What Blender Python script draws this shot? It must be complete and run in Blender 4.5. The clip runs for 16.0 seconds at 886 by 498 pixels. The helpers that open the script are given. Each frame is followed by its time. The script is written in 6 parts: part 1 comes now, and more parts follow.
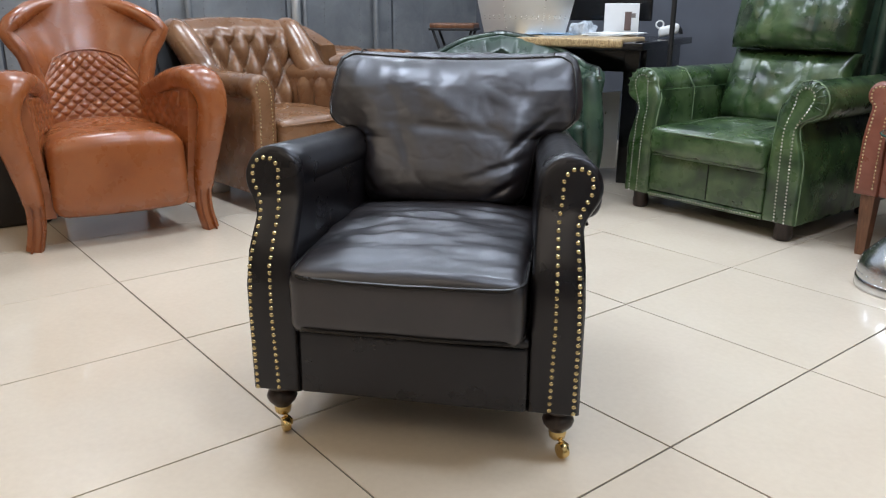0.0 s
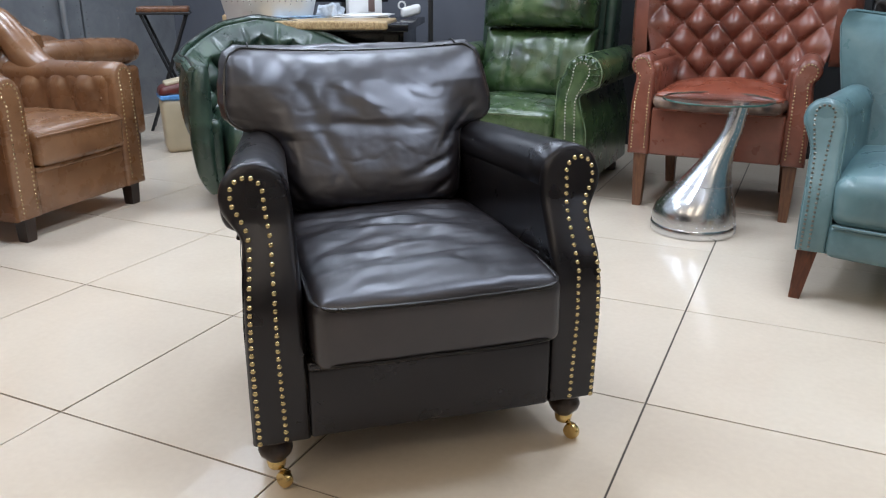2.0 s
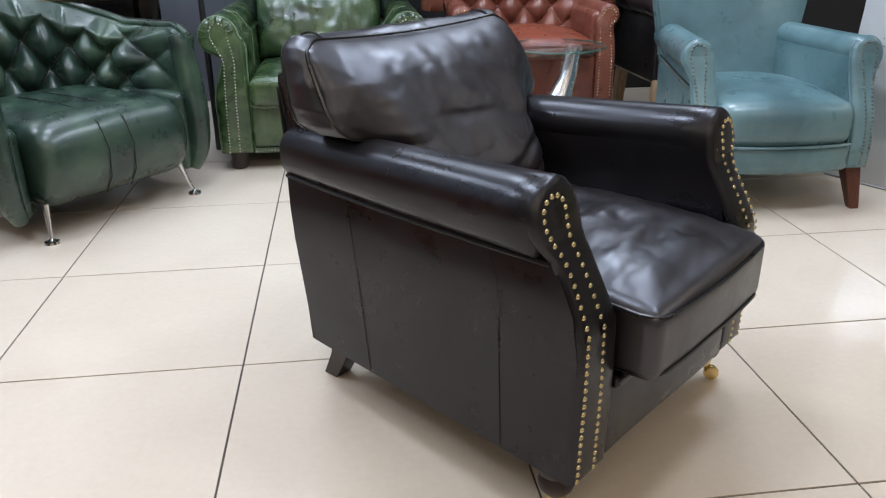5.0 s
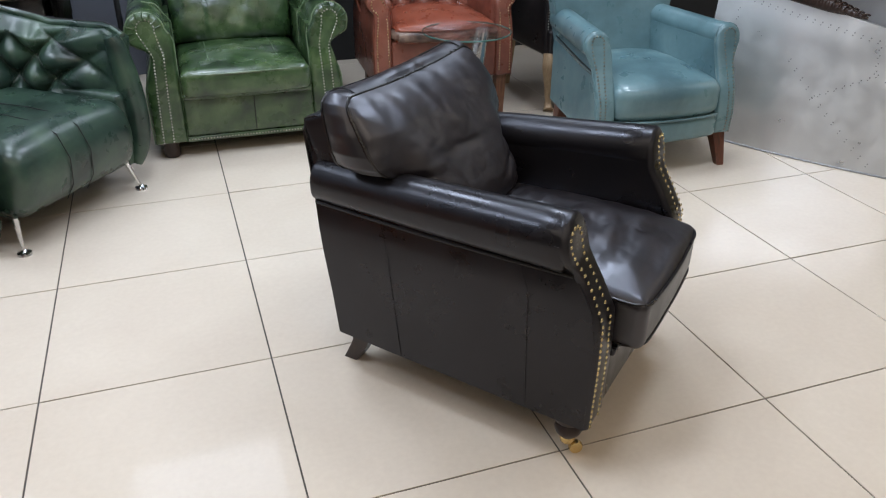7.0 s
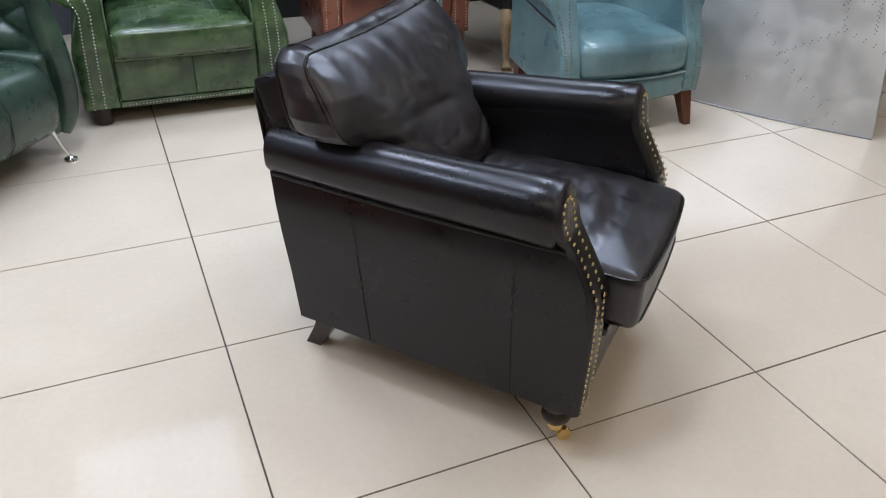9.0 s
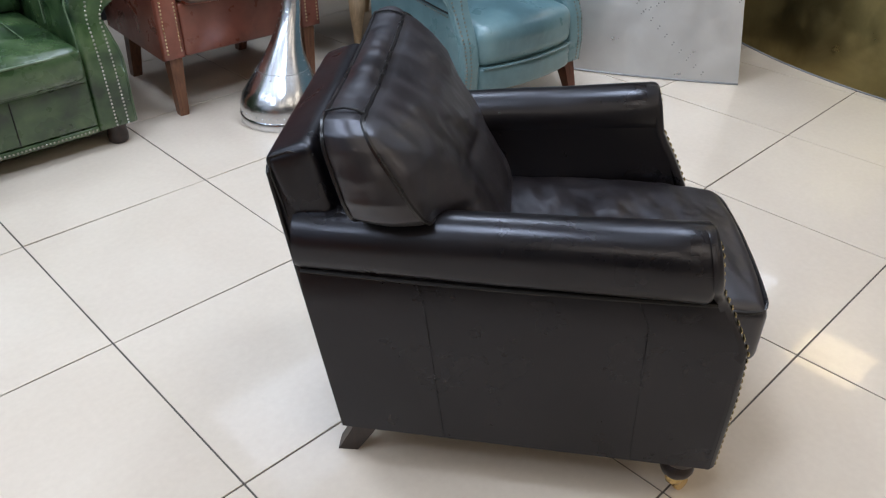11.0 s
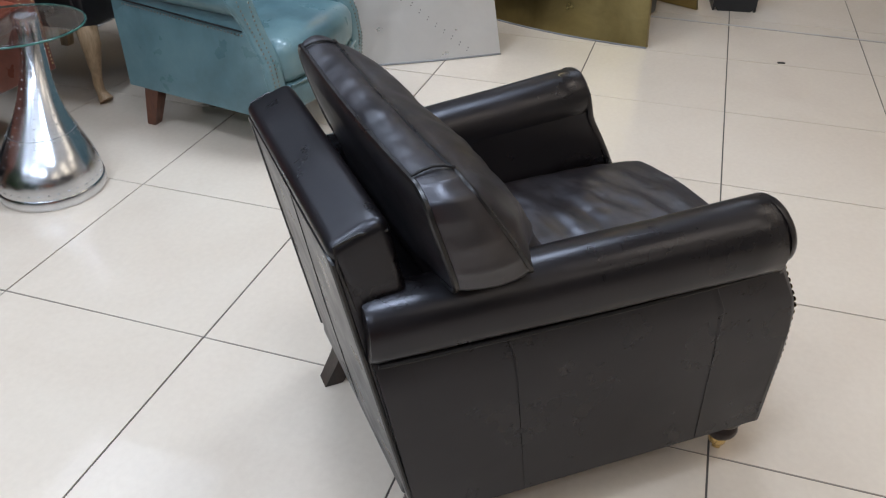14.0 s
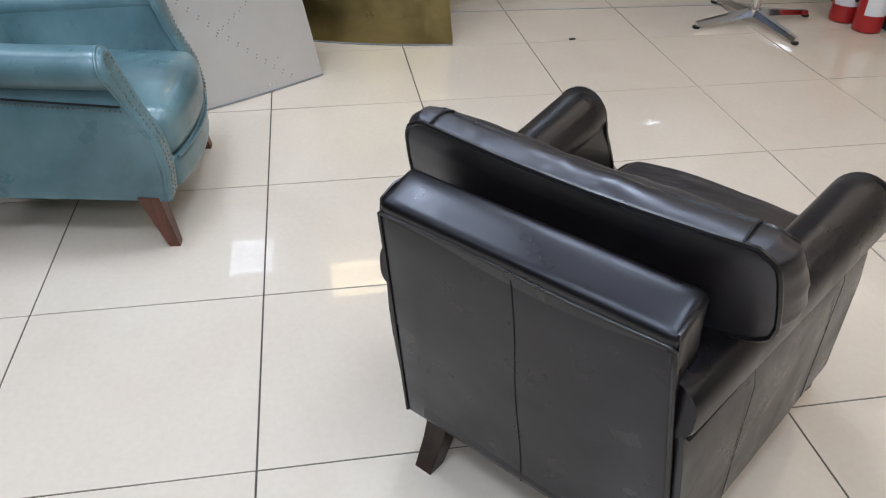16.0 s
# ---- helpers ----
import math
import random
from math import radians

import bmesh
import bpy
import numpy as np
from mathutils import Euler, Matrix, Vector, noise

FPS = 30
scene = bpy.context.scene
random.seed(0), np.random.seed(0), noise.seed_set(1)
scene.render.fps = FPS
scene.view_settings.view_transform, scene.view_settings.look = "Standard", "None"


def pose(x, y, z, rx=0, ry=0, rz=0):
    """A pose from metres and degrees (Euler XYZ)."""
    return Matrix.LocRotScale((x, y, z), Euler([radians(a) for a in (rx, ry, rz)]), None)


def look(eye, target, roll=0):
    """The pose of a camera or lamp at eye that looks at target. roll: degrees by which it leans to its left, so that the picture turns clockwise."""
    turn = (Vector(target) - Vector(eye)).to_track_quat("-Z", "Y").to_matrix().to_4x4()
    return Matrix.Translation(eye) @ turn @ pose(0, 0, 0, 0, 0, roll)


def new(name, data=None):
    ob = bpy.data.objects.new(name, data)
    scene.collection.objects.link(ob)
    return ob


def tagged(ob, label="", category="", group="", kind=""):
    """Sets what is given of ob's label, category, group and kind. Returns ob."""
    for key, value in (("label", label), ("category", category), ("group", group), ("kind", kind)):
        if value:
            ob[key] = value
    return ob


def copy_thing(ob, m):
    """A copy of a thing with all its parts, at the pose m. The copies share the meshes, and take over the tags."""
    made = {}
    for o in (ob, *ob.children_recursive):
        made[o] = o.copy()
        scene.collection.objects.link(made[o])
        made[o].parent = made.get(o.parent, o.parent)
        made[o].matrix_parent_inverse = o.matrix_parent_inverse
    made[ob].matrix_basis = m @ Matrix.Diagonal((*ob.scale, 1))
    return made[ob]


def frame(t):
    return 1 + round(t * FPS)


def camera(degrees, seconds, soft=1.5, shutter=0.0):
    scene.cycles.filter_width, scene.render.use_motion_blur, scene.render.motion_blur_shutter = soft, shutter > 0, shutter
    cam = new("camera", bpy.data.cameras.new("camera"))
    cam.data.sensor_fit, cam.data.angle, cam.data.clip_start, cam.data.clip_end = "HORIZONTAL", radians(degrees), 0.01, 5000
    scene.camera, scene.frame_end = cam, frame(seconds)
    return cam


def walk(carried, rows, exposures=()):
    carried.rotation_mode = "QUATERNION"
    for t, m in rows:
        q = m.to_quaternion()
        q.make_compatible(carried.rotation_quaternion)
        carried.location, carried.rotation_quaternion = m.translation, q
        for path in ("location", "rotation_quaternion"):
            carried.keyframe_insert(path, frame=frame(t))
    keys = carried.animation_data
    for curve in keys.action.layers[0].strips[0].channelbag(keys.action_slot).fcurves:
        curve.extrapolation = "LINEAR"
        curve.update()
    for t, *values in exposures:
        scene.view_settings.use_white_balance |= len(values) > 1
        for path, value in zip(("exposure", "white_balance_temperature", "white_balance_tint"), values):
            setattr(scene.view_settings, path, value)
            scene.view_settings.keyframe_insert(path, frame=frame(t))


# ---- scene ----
cam = camera(59.3, 16.0, 1.2)
PATH = [
    (0, (1.439, -0.703, 0.898), (-0.05, 0.493, 0.306), 0.3),
    (0.5, (1.333, -0.801, 0.915), (-0.031, 0.533, 0.317), 0.1),
    (1, (1.212, -0.92, 0.918), (0.023, 0.571, 0.317), 0.4),
    (1.5, (1.061, -0.99, 0.917), (0.079, 0.64, 0.302), 0.3),
    (2, (0.849, -1.046, 0.918), (0.048, 0.671, 0.278), 0.0),
    (2.5, (0.662, -1.091, 0.901), (0.05, 0.701, 0.258), -0.0),
    (3, (0.444, -1.137, 0.9), (0.057, 0.715, 0.252), 0.3),
    (3.5, (0.221, -1.116, 0.88), (0.02, 0.756, 0.208), 0.0),
    (4, (-0.041, -1.08, 0.865), (-0.041, 0.796, 0.172), 0.3),
    (4.2, (-0.097, -1.071, 0.864), (-0.052, 0.798, 0.154), 0.0),
    (6.3, (-0.665, -1.151, 1.273), (-0.161, 0.573, 0.393), 0.1),
    (6.5, (-0.705, -1.193, 1.284), (-0.169, 0.51, 0.383), 0.2),
    (7, (-0.74, -1.244, 1.313), (-0.154, 0.417, 0.365), 0.3),
    (7.5, (-0.746, -1.268, 1.321), (-0.13, 0.363, 0.341), 0.5),
    (8, (-0.741, -1.243, 1.292), (-0.109, 0.373, 0.296), 0.6),
    (8.2, (-0.732, -1.218, 1.27), (-0.097, 0.392, 0.269), 0.8),
    (10.5, (-0.915, -0.602, 1.245), (0.105, 0.721, 0.146), 0.8),
    (11, (-1.049, -0.428, 1.277), (0.116, 0.761, 0.168), 0.6),
    (11.5, (-1.173, -0.332, 1.303), (0.121, 0.713, 0.192), 0.5),
    (12, (-1.29, -0.272, 1.322), (0.098, 0.644, 0.211), 0.7),
    (12.5, (-1.363, -0.199, 1.325), (0.092, 0.603, 0.211), 0.9),
    (13, (-1.342, -0.096, 1.3), (0.161, 0.606, 0.183), 1.0),
    (13.5, (-1.26, 0.045, 1.292), (0.278, 0.651, 0.165), 0.8),
    (14, (-1.215, 0.202, 1.268), (0.359, 0.696, 0.138), 0.5),
    (14.5, (-1.171, 0.411, 1.296), (0.436, 0.719, 0.145), 0.9),
    (15, (-1.093, 0.635, 1.273), (0.532, 0.759, 0.115), 0.7),
    (15.2, (-1.063, 0.749, 1.279), (0.567, 0.774, 0.121), 1.0),
    (15.5, (-1.04, 0.842, 1.3), (0.587, 0.75, 0.14), 0.9),
    (16, (-1.12, 1.006, 1.321), (0.496, 0.725, 0.178), 1.0),
]
walk(cam, [(t, look(eye, target, roll)) for t, eye, target, roll in PATH],
     [(0, 0.08, 6720, 8), (2, 0.1, 6550, 9), (4, 0.16, 6460, 10), (6.5, 0.0, 6480, 10), (8, -0.08, 6480, 10), (11, -0.09, 6300, 10), (13, -0.13, 6310, 10), (16, -0.15, 6350, 10)])

# ---- world, lamps and exposure ----
world = bpy.data.worlds.new("world")
scene.world = world
world.use_nodes = True
world.node_tree.nodes["Background"].inputs["Color"].default_value = (0.55, 0.6, 0.7, 1)
world.node_tree.nodes["Background"].inputs["Strength"].default_value = 0.05
LAMP_COLOUR, FILL_POWER, FAR_POWER = (0.84, 0.96, 1.15), 25.0, 11.5
DIM_POWER = 3.9
WARM_COLOUR, WARM_POWER = (1.12, 0.97, 0.78), 2.3
FAR_SPOTS = [(4.95, -0.32), (4.92, 1.82)]
FAR_WARM_SPOT = (4.45, 0.76)
# unseen overhead panels, added for the room's main light
FILL_SPOTS = [(x, y) for x in (-2.6, -0.75, 1.05) for y in (0.45, 1.75)]
# unseen soft panels, added to brighten the chairs along the north wall
DIM_FILL_SPOTS = [(-2.7, 3.05), (-0.95, 3.05), (1.1, 3.1)]
# unseen warm panels, added as fill from the south
WARM_FILL_SPOTS = [(x, y) for x in (-2.2, -0.2, 1.8) for y in (-1.7, -3.3)] + [(4.0, -3.2)]

# ---- materials ----
def nodes_of(name):
    m = bpy.data.materials.new(name)
    m.use_nodes = True
    nt = m.node_tree
    return m, nt, nt.nodes["Principled BSDF"]


def link(nt, a, b):
    nt.links.new(a, b)


def coords(nt, scale=1.0):
    tc = nt.nodes.new("ShaderNodeTexCoord")
    mp = nt.nodes.new("ShaderNodeMapping")
    mp.inputs["Scale"].default_value = (scale, scale, scale) if not isinstance(scale, tuple) else scale
    link(nt, tc.outputs["Object"], mp.inputs["Vector"])
    return mp.outputs["Vector"]


def noise_node(nt, vec, scale, detail=4.0, rough=0.55, distort=0.0):
    n = nt.nodes.new("ShaderNodeTexNoise")
    n.inputs["Scale"].default_value = scale
    n.inputs["Detail"].default_value = detail
    n.inputs["Roughness"].default_value = rough
    n.inputs["Distortion"].default_value = distort
    link(nt, vec, n.inputs["Vector"])
    return n.outputs["Fac"]


def ramp(nt, fac, stops):
    r = nt.nodes.new("ShaderNodeValToRGB")
    els = r.color_ramp.elements
    while len(els) < len(stops):
        els.new(0.5)
    for e, (p, c) in zip(els, stops):
        e.position, e.color = p, (*c, 1) if len(c) == 3 else c
    link(nt, fac, r.inputs["Fac"])
    return r.outputs["Color"]


def mix(nt, fac, a, b, mode="MIX"):
    m = nt.nodes.new("ShaderNodeMix")
    m.data_type, m.blend_type = "RGBA", mode
    if hasattr(fac, "links"):
        link(nt, fac, m.inputs["Factor"])
    else:
        m.inputs["Factor"].default_value = fac
    for socket, v in ((m.inputs[6], a), (m.inputs[7], b)):
        if hasattr(v, "links"):
            link(nt, v, socket)
        else:
            socket.default_value = (*v, 1)
    return m.outputs[2]


def bump(nt, height, strength, dist, after=None):
    b = nt.nodes.new("ShaderNodeBump")
    b.inputs["Strength"].default_value = strength
    b.inputs["Distance"].default_value = dist
    link(nt, height, b.inputs["Height"])
    if after is not None:
        link(nt, after, b.inputs["Normal"])
    return b.outputs["Normal"]


def span(nt, fac, lo, hi):
    r = nt.nodes.new("ShaderNodeMapRange")
    r.inputs["To Min"].default_value, r.inputs["To Max"].default_value = lo, hi
    r.inputs["From Min"].default_value, r.inputs["From Max"].default_value = 0.3, 0.7
    link(nt, fac, r.inputs["Value"])
    return r.outputs["Result"]


def leather(name, base, dark, light, rough=0.32, mottle=0.5, wrinkle=0.06, scale=7.0, coat=0.0, spec=0.5, crease=0.0, tint=None):
    m, nt, p = nodes_of(name)
    v = coords(nt)
    big = noise_node(nt, v, scale, 4, 0.55, 0.3)
    col = ramp(nt, big, [(0.34, dark), (0.5, base), (0.70, light)])
    col = mix(nt, mottle, base, col)
    fine = noise_node(nt, v, 45, 3)
    col = mix(nt, 0.07, col, ramp(nt, fine, [(0.4, dark), (0.65, light)]))
    link(nt, col, p.inputs["Base Color"])
    link(nt, span(nt, noise_node(nt, v, 11, 4), rough - 0.06, rough + 0.09), p.inputs["Roughness"])
    p.inputs["Specular IOR Level"].default_value = spec
    if tint:
        p.inputs["Specular Tint"].default_value = (*tint, 1)
    p.inputs["Coat Weight"].default_value = coat
    p.inputs["Coat Roughness"].default_value = 0.22
    n1 = bump(nt, noise_node(nt, v, 150, 2), 0.03, 0.0015)
    n2 = bump(nt, noise_node(nt, v, 17, 3, 0.5, 0.3), wrinkle, 0.012, n1)
    if crease:
        # a net of soft creases along the zero lines of a noise
        for sc, st in ((6.5, crease), (15.0, crease * 0.45)):
            n = noise_node(nt, v, sc, 2, 0.5, 0.5)
            sub = nt.nodes.new("ShaderNodeMath")
            sub.operation = "SUBTRACT"
            sub.inputs[1].default_value = 0.5
            link(nt, n, sub.inputs[0])
            ab = nt.nodes.new("ShaderNodeMath")
            ab.operation = "ABSOLUTE"
            link(nt, sub.outputs[0], ab.inputs[0])
            pw = nt.nodes.new("ShaderNodeMath")
            pw.operation = "POWER"
            pw.inputs[1].default_value = 0.6
            link(nt, ab.outputs[0], pw.inputs[0])
            n2 = bump(nt, pw.outputs[0], st, 0.03, n2)
    link(nt, n2, p.inputs["Normal"])
    return m


def metal(name, col, rough, wear=0.3, dark=None, metallic=1.0):
    m, nt, p = nodes_of(name)
    v = coords(nt)
    n = noise_node(nt, v, 5, 6, 0.65, 0.5)
    col2 = dark or tuple(c * 0.6 for c in col)
    link(nt, mix(nt, wear, col, ramp(nt, n, [(0.3, col2), (0.7, col)])), p.inputs["Base Color"])
    p.inputs["Metallic"].default_value = metallic
    link(nt, span(nt, noise_node(nt, v, 9, 5), rough * 0.75, rough * 1.3), p.inputs["Roughness"])
    link(nt, bump(nt, noise_node(nt, v, 18, 2), 0.03, 0.004), p.inputs["Normal"])
    return m


def wood(name, base, dark, rough=0.4, stretch=(6, 6, 1.0)):
    m, nt, p = nodes_of(name)
    v = coords(nt, stretch)
    n = noise_node(nt, v, 9, 6, 0.6, 1.0)
    link(nt, ramp(nt, n, [(0.3, dark), (0.65, base)]), p.inputs["Base Color"])
    p.inputs["Roughness"].default_value = rough
    link(nt, bump(nt, n, 0.12, 0.003), p.inputs["Normal"])
    return m


def plain(name, col, rough=0.5, metallic=0.0, vary=0.15, scale=6.0, bumps=0.0):
    m, nt, p = nodes_of(name)
    v = coords(nt)
    n = noise_node(nt, v, scale, 5)
    link(nt, ramp(nt, n, [(0.3, tuple(c * (1 - vary) for c in col)), (0.7, tuple(min(1, c * (1 + vary)) for c in col))]), p.inputs["Base Color"])
    p.inputs["Roughness"].default_value = rough
    p.inputs["Metallic"].default_value = metallic
    if bumps:
        link(nt, bump(nt, noise_node(nt, v, 60, 4), bumps, 0.002), p.inputs["Normal"])
    return m


def tile_material():
    m, nt, p = nodes_of("polished_porcelain_tile")
    v = coords(nt)
    tc = nt.nodes.new("ShaderNodeNewGeometry")
    info = nt.nodes.new("ShaderNodeObjectInfo")
    cloud = noise_node(nt, tc.outputs["Position"], 2.2, 5, 0.6, 0.6)
    fine = noise_node(nt, tc.outputs["Position"], 60, 4)
    a = ramp(nt, cloud, [(0.3, (0.655, 0.555, 0.445)), (0.7, (0.715, 0.62, 0.505))])
    b = mix(nt, 0.15, a, ramp(nt, fine, [(0.3, (0.57, 0.48, 0.38)), (0.7, (0.76, 0.67, 0.55))]))
    tone = ramp(nt, info.outputs["Random"], [(0.0, (0.985, 0.983, 0.98)), (1.0, (1.0, 1.0, 1.0))])
    link(nt, mix(nt, 1.0, b, tone, "MULTIPLY"), p.inputs["Base Color"])
    smear = noise_node(nt, tc.outputs["Position"], 3.5, 6, 0.65, 1.0)
    link(nt, span(nt, smear, 0.16, 0.24), p.inputs["Roughness"])
    p.inputs["Coat Weight"].default_value = 0.32
    p.inputs["Coat Roughness"].default_value = 0.02
    p.inputs["Specular IOR Level"].default_value = 0.24
    link(nt, bump(nt, noise_node(nt, tc.outputs["Position"], 4, 2), 0.02, 0.01), p.inputs["Normal"])
    return m


TILE = tile_material()
GROUT = plain("grey_grout", (0.085, 0.072, 0.06), 0.8, 0, 0.3, 20)
# the black leathers' bluish specular tint puts cool light into their highlights
BLACK_LEATHER = leather("dark_brown_black_leather", (0.0060, 0.0047, 0.0050), (0.0036, 0.0030, 0.0032), (0.0096, 0.0074, 0.0075), 0.30, 0.5, 0.015, 8, 0.0, 0.50, 0.0, (0.89, 0.90, 1.0))
BLACK_SOFT = leather("creased_black_leather", (0.0104, 0.0072, 0.0070), (0.0055, 0.0041, 0.0041), (0.0190, 0.0132, 0.0120), 0.37, 0.8, 0.03, 9, 0.0, 0.92, 0.025, (0.88, 0.90, 1.0))
PIPING = leather("black_piping", (0.008, 0.007, 0.007), (0.005, 0.004, 0.004), (0.012, 0.01, 0.01), 0.30, 0.3, 0.03)
SEAM = plain("black_seam", (0.006, 0.005, 0.005), 0.7)
BRASS = metal("polished_brass", (0.74, 0.55, 0.25), 0.2, 0.3, (0.35, 0.23, 0.09))
NAIL = metal("pale_brass_nail", (0.60, 0.50, 0.28), 0.24, 0.3, (0.30, 0.23, 0.11))
ANTIQUE = metal("antique_brass_nail", (0.62, 0.5, 0.3), 0.28, 0.4, (0.25, 0.18, 0.09))
PEWTER = metal("dark_pewter_nail", (0.24, 0.225, 0.20), 0.30, 0.5, (0.08, 0.07, 0.06))
NICKEL = metal("pewter_nail", (0.55, 0.53, 0.48), 0.3, 0.4, (0.2, 0.18, 0.15))
DARKWOOD = wood("dark_walnut_wood", (0.035, 0.018, 0.013), (0.014, 0.008, 0.006), 0.35)
REDWOOD = wood("red_brown_wood", (0.14, 0.045, 0.022), (0.055, 0.018, 0.010), 0.35)
MIDWOOD = wood("brown_wood", (0.20, 0.085, 0.04), (0.09, 0.035, 0.018), 0.4)
PALEWOOD = wood("pale_limed_oak", (0.45, 0.31, 0.18), (0.26, 0.17, 0.09), 0.5)
TAN = leather("cognac_leather", (0.30, 0.090, 0.028), (0.19, 0.050, 0.014), (0.38, 0.128, 0.042), 0.27, 0.5, 0.03, 5, 0.35)
TAN_DARK = leather("cognac_piping", (0.20, 0.052, 0.015), (0.12, 0.03, 0.009), (0.25, 0.07, 0.02), 0.32, 0.3, 0.02)
BROWN = leather("brown_leather", (0.20, 0.094, 0.043), (0.11, 0.048, 0.022), (0.28, 0.145, 0.072), 0.27, 0.6, 0.05, 5, 0.35)
FOREST = leather("dark_green_leather", (0.025, 0.049, 0.035), (0.009, 0.019, 0.014), (0.055, 0.098, 0.058), 0.29, 0.9, 0.04, 6, 0.22)
GREEN = leather("antiqued_green_leather", (0.031, 0.066, 0.021), (0.007, 0.020, 0.007), (0.092, 0.142, 0.058), 0.28, 1.0, 0.05, 7, 0.55, 0.5, 0.05)
GREEN_EDGE = leather("worn_pale_green_leather", (0.12, 0.17, 0.095), (0.04, 0.075, 0.03), (0.22, 0.27, 0.17), 0.35, 0.8, 0.03, 12)
OXBLOOD = leather("oxblood_leather", (0.195, 0.060, 0.037), (0.100, 0.029, 0.018), (0.27, 0.100, 0.064), 0.30, 0.6, 0.04, 6, 0.25)
OXCUSH = leather("rust_leather", (0.2295, 0.054, 0.027), (0.0945, 0.02295, 0.0135), (0.297, 0.08775, 0.0486), 0.29, 0.6, 0.05, 6, 0.2)
HIDE = leather("brindle_hide", (0.09, 0.05, 0.035), (0.02, 0.012, 0.010), (0.30, 0.21, 0.16), 0.35, 1.0, 0.05, 13)
TEAL = leather("teal_leather", (0.103, 0.190, 0.208), (0.056, 0.110, 0.126), (0.176, 0.280, 0.293), 0.31, 0.8, 0.03, 3.5, 0.3)
CHARCOAL = leather("charcoal_leather", (0.014, 0.012, 0.012), (0.006, 0.005, 0.005), (0.03, 0.025, 0.025), 0.32, 0.6, 0.05)
BRAID = leather("braided_brown_leather", (0.035, 0.017, 0.012), (0.012, 0.006, 0.005), (0.07, 0.04, 0.028), 0.3, 0.6, 0.05)
BLUE = leather("blue_leather", (0.07, 0.13, 0.25), (0.03, 0.06, 0.13), (0.12, 0.2, 0.34), 0.4, 0.5)
ALU = metal("brushed_aluminium", (0.80, 0.80, 0.79), 0.36, 0.35, (0.62, 0.62, 0.61), 0.75)
POLISHED = metal("polished_aluminium", (0.78, 0.79, 0.81), 0.22, 0.8, (0.52, 0.54, 0.57))
RIVET = plain("dark_rivet", (0.26, 0.26, 0.26), 0.4, 0.3)
BRASSPANEL = metal("patinated_brass_sheet", (0.42, 0.32, 0.13), 0.36, 0.7, (0.20, 0.155, 0.065))
CHROME = metal("chrome", (0.80, 0.80, 0.80), 0.09, 0.15)
BLACKSTEEL = plain("black_steel", (0.015, 0.015, 0.016), 0.4, 0.0, 0.2)
BLACKLACQ = plain("black_lacquer", (0.008, 0.008, 0.009), 0.15, 0.0, 0.2)
BURL = wood("live_edge_burl", (0.62, 0.46, 0.25), (0.22, 0.12, 0.05), 0.35, (14, 14, 9))
WALLDARK = plain("charcoal_wall_paint", (0.010, 0.0105, 0.012), 0.6, 0, 0.2, 3, 0.1)
WALLGREY = plain("blue_grey_wall_paint", (0.105, 0.113, 0.136), 0.55, 0, 0.12, 3, 0.08)
WALLPALE = plain("pale_wall_paint", (0.55, 0.53, 0.5), 0.6, 0, 0.08, 3, 0.05)
CEIL = plain("white_ceiling_paint", (0.72, 0.71, 0.69), 0.8, 0, 0.05)
SHEET = metal("grey_sheet_metal", (0.36, 0.375, 0.39), 0.42, 0.8, (0.22, 0.23, 0.25), 0.6)
WHITE = plain("white_plastic", (0.75, 0.75, 0.74), 0.4, 0, 0.05)
PAPER = plain("white_paper", (0.78, 0.78, 0.78), 0.7, 0, 0.05)
CREAM = plain("cream_plastic", (0.50, 0.42, 0.29), 0.45, 0, 0.1)
BLUEBAG = plain("blue_plastic_film", (0.08, 0.25, 0.55), 0.3, 0, 0.3, 30, 0.4)
RED = plain("red_paint", (0.42, 0.02, 0.02), 0.3, 0, 0.1)
FABRIC = plain("black_nylon", (0.012, 0.013, 0.015), 0.6, 0, 0.3, 20, 0.2)
YELLOW = plain("yellow_card", (0.6, 0.42, 0.06), 0.6)


def glow_material(name, col, strength):
    m, nt, p = nodes_of(name)
    p.inputs["Base Color"].default_value = (0.8, 0.8, 0.8, 1)
    p.inputs["Emission Color"].default_value = (*col, 1)
    p.inputs["Emission Strength"].default_value = strength
    return m


FILL_GLOW = glow_material("fill_diffuser", LAMP_COLOUR, FILL_POWER)
FAR_GLOW = glow_material("dim_lamp_diffuser", LAMP_COLOUR, FAR_POWER)
FAR_WARM_GLOW = glow_material("amber_lamp_diffuser", (1.25, 0.95, 0.50), FAR_POWER)
DIM_FILL_GLOW = glow_material("soft_fill_diffuser", LAMP_COLOUR, DIM_POWER)
WARM_FILL_GLOW = glow_material("warm_fill_diffuser", WARM_COLOUR, WARM_POWER)


def glass_material():
    m, nt, p = nodes_of("clear_green_glass")
    p.inputs["Base Color"].default_value = (0.95, 0.99, 0.97, 1)
    p.inputs["Transmission Weight"].default_value = 1.0
    p.inputs["Roughness"].default_value = 0.02
    p.inputs["IOR"].default_value = 1.4
    p.inputs["Alpha"].default_value = 0.3
    return m


GLASS = glass_material()
GLASS_EDGE = plain("green_glass_edge", (0.035, 0.10, 0.085), 0.06, 0.0, 0.6, 14)


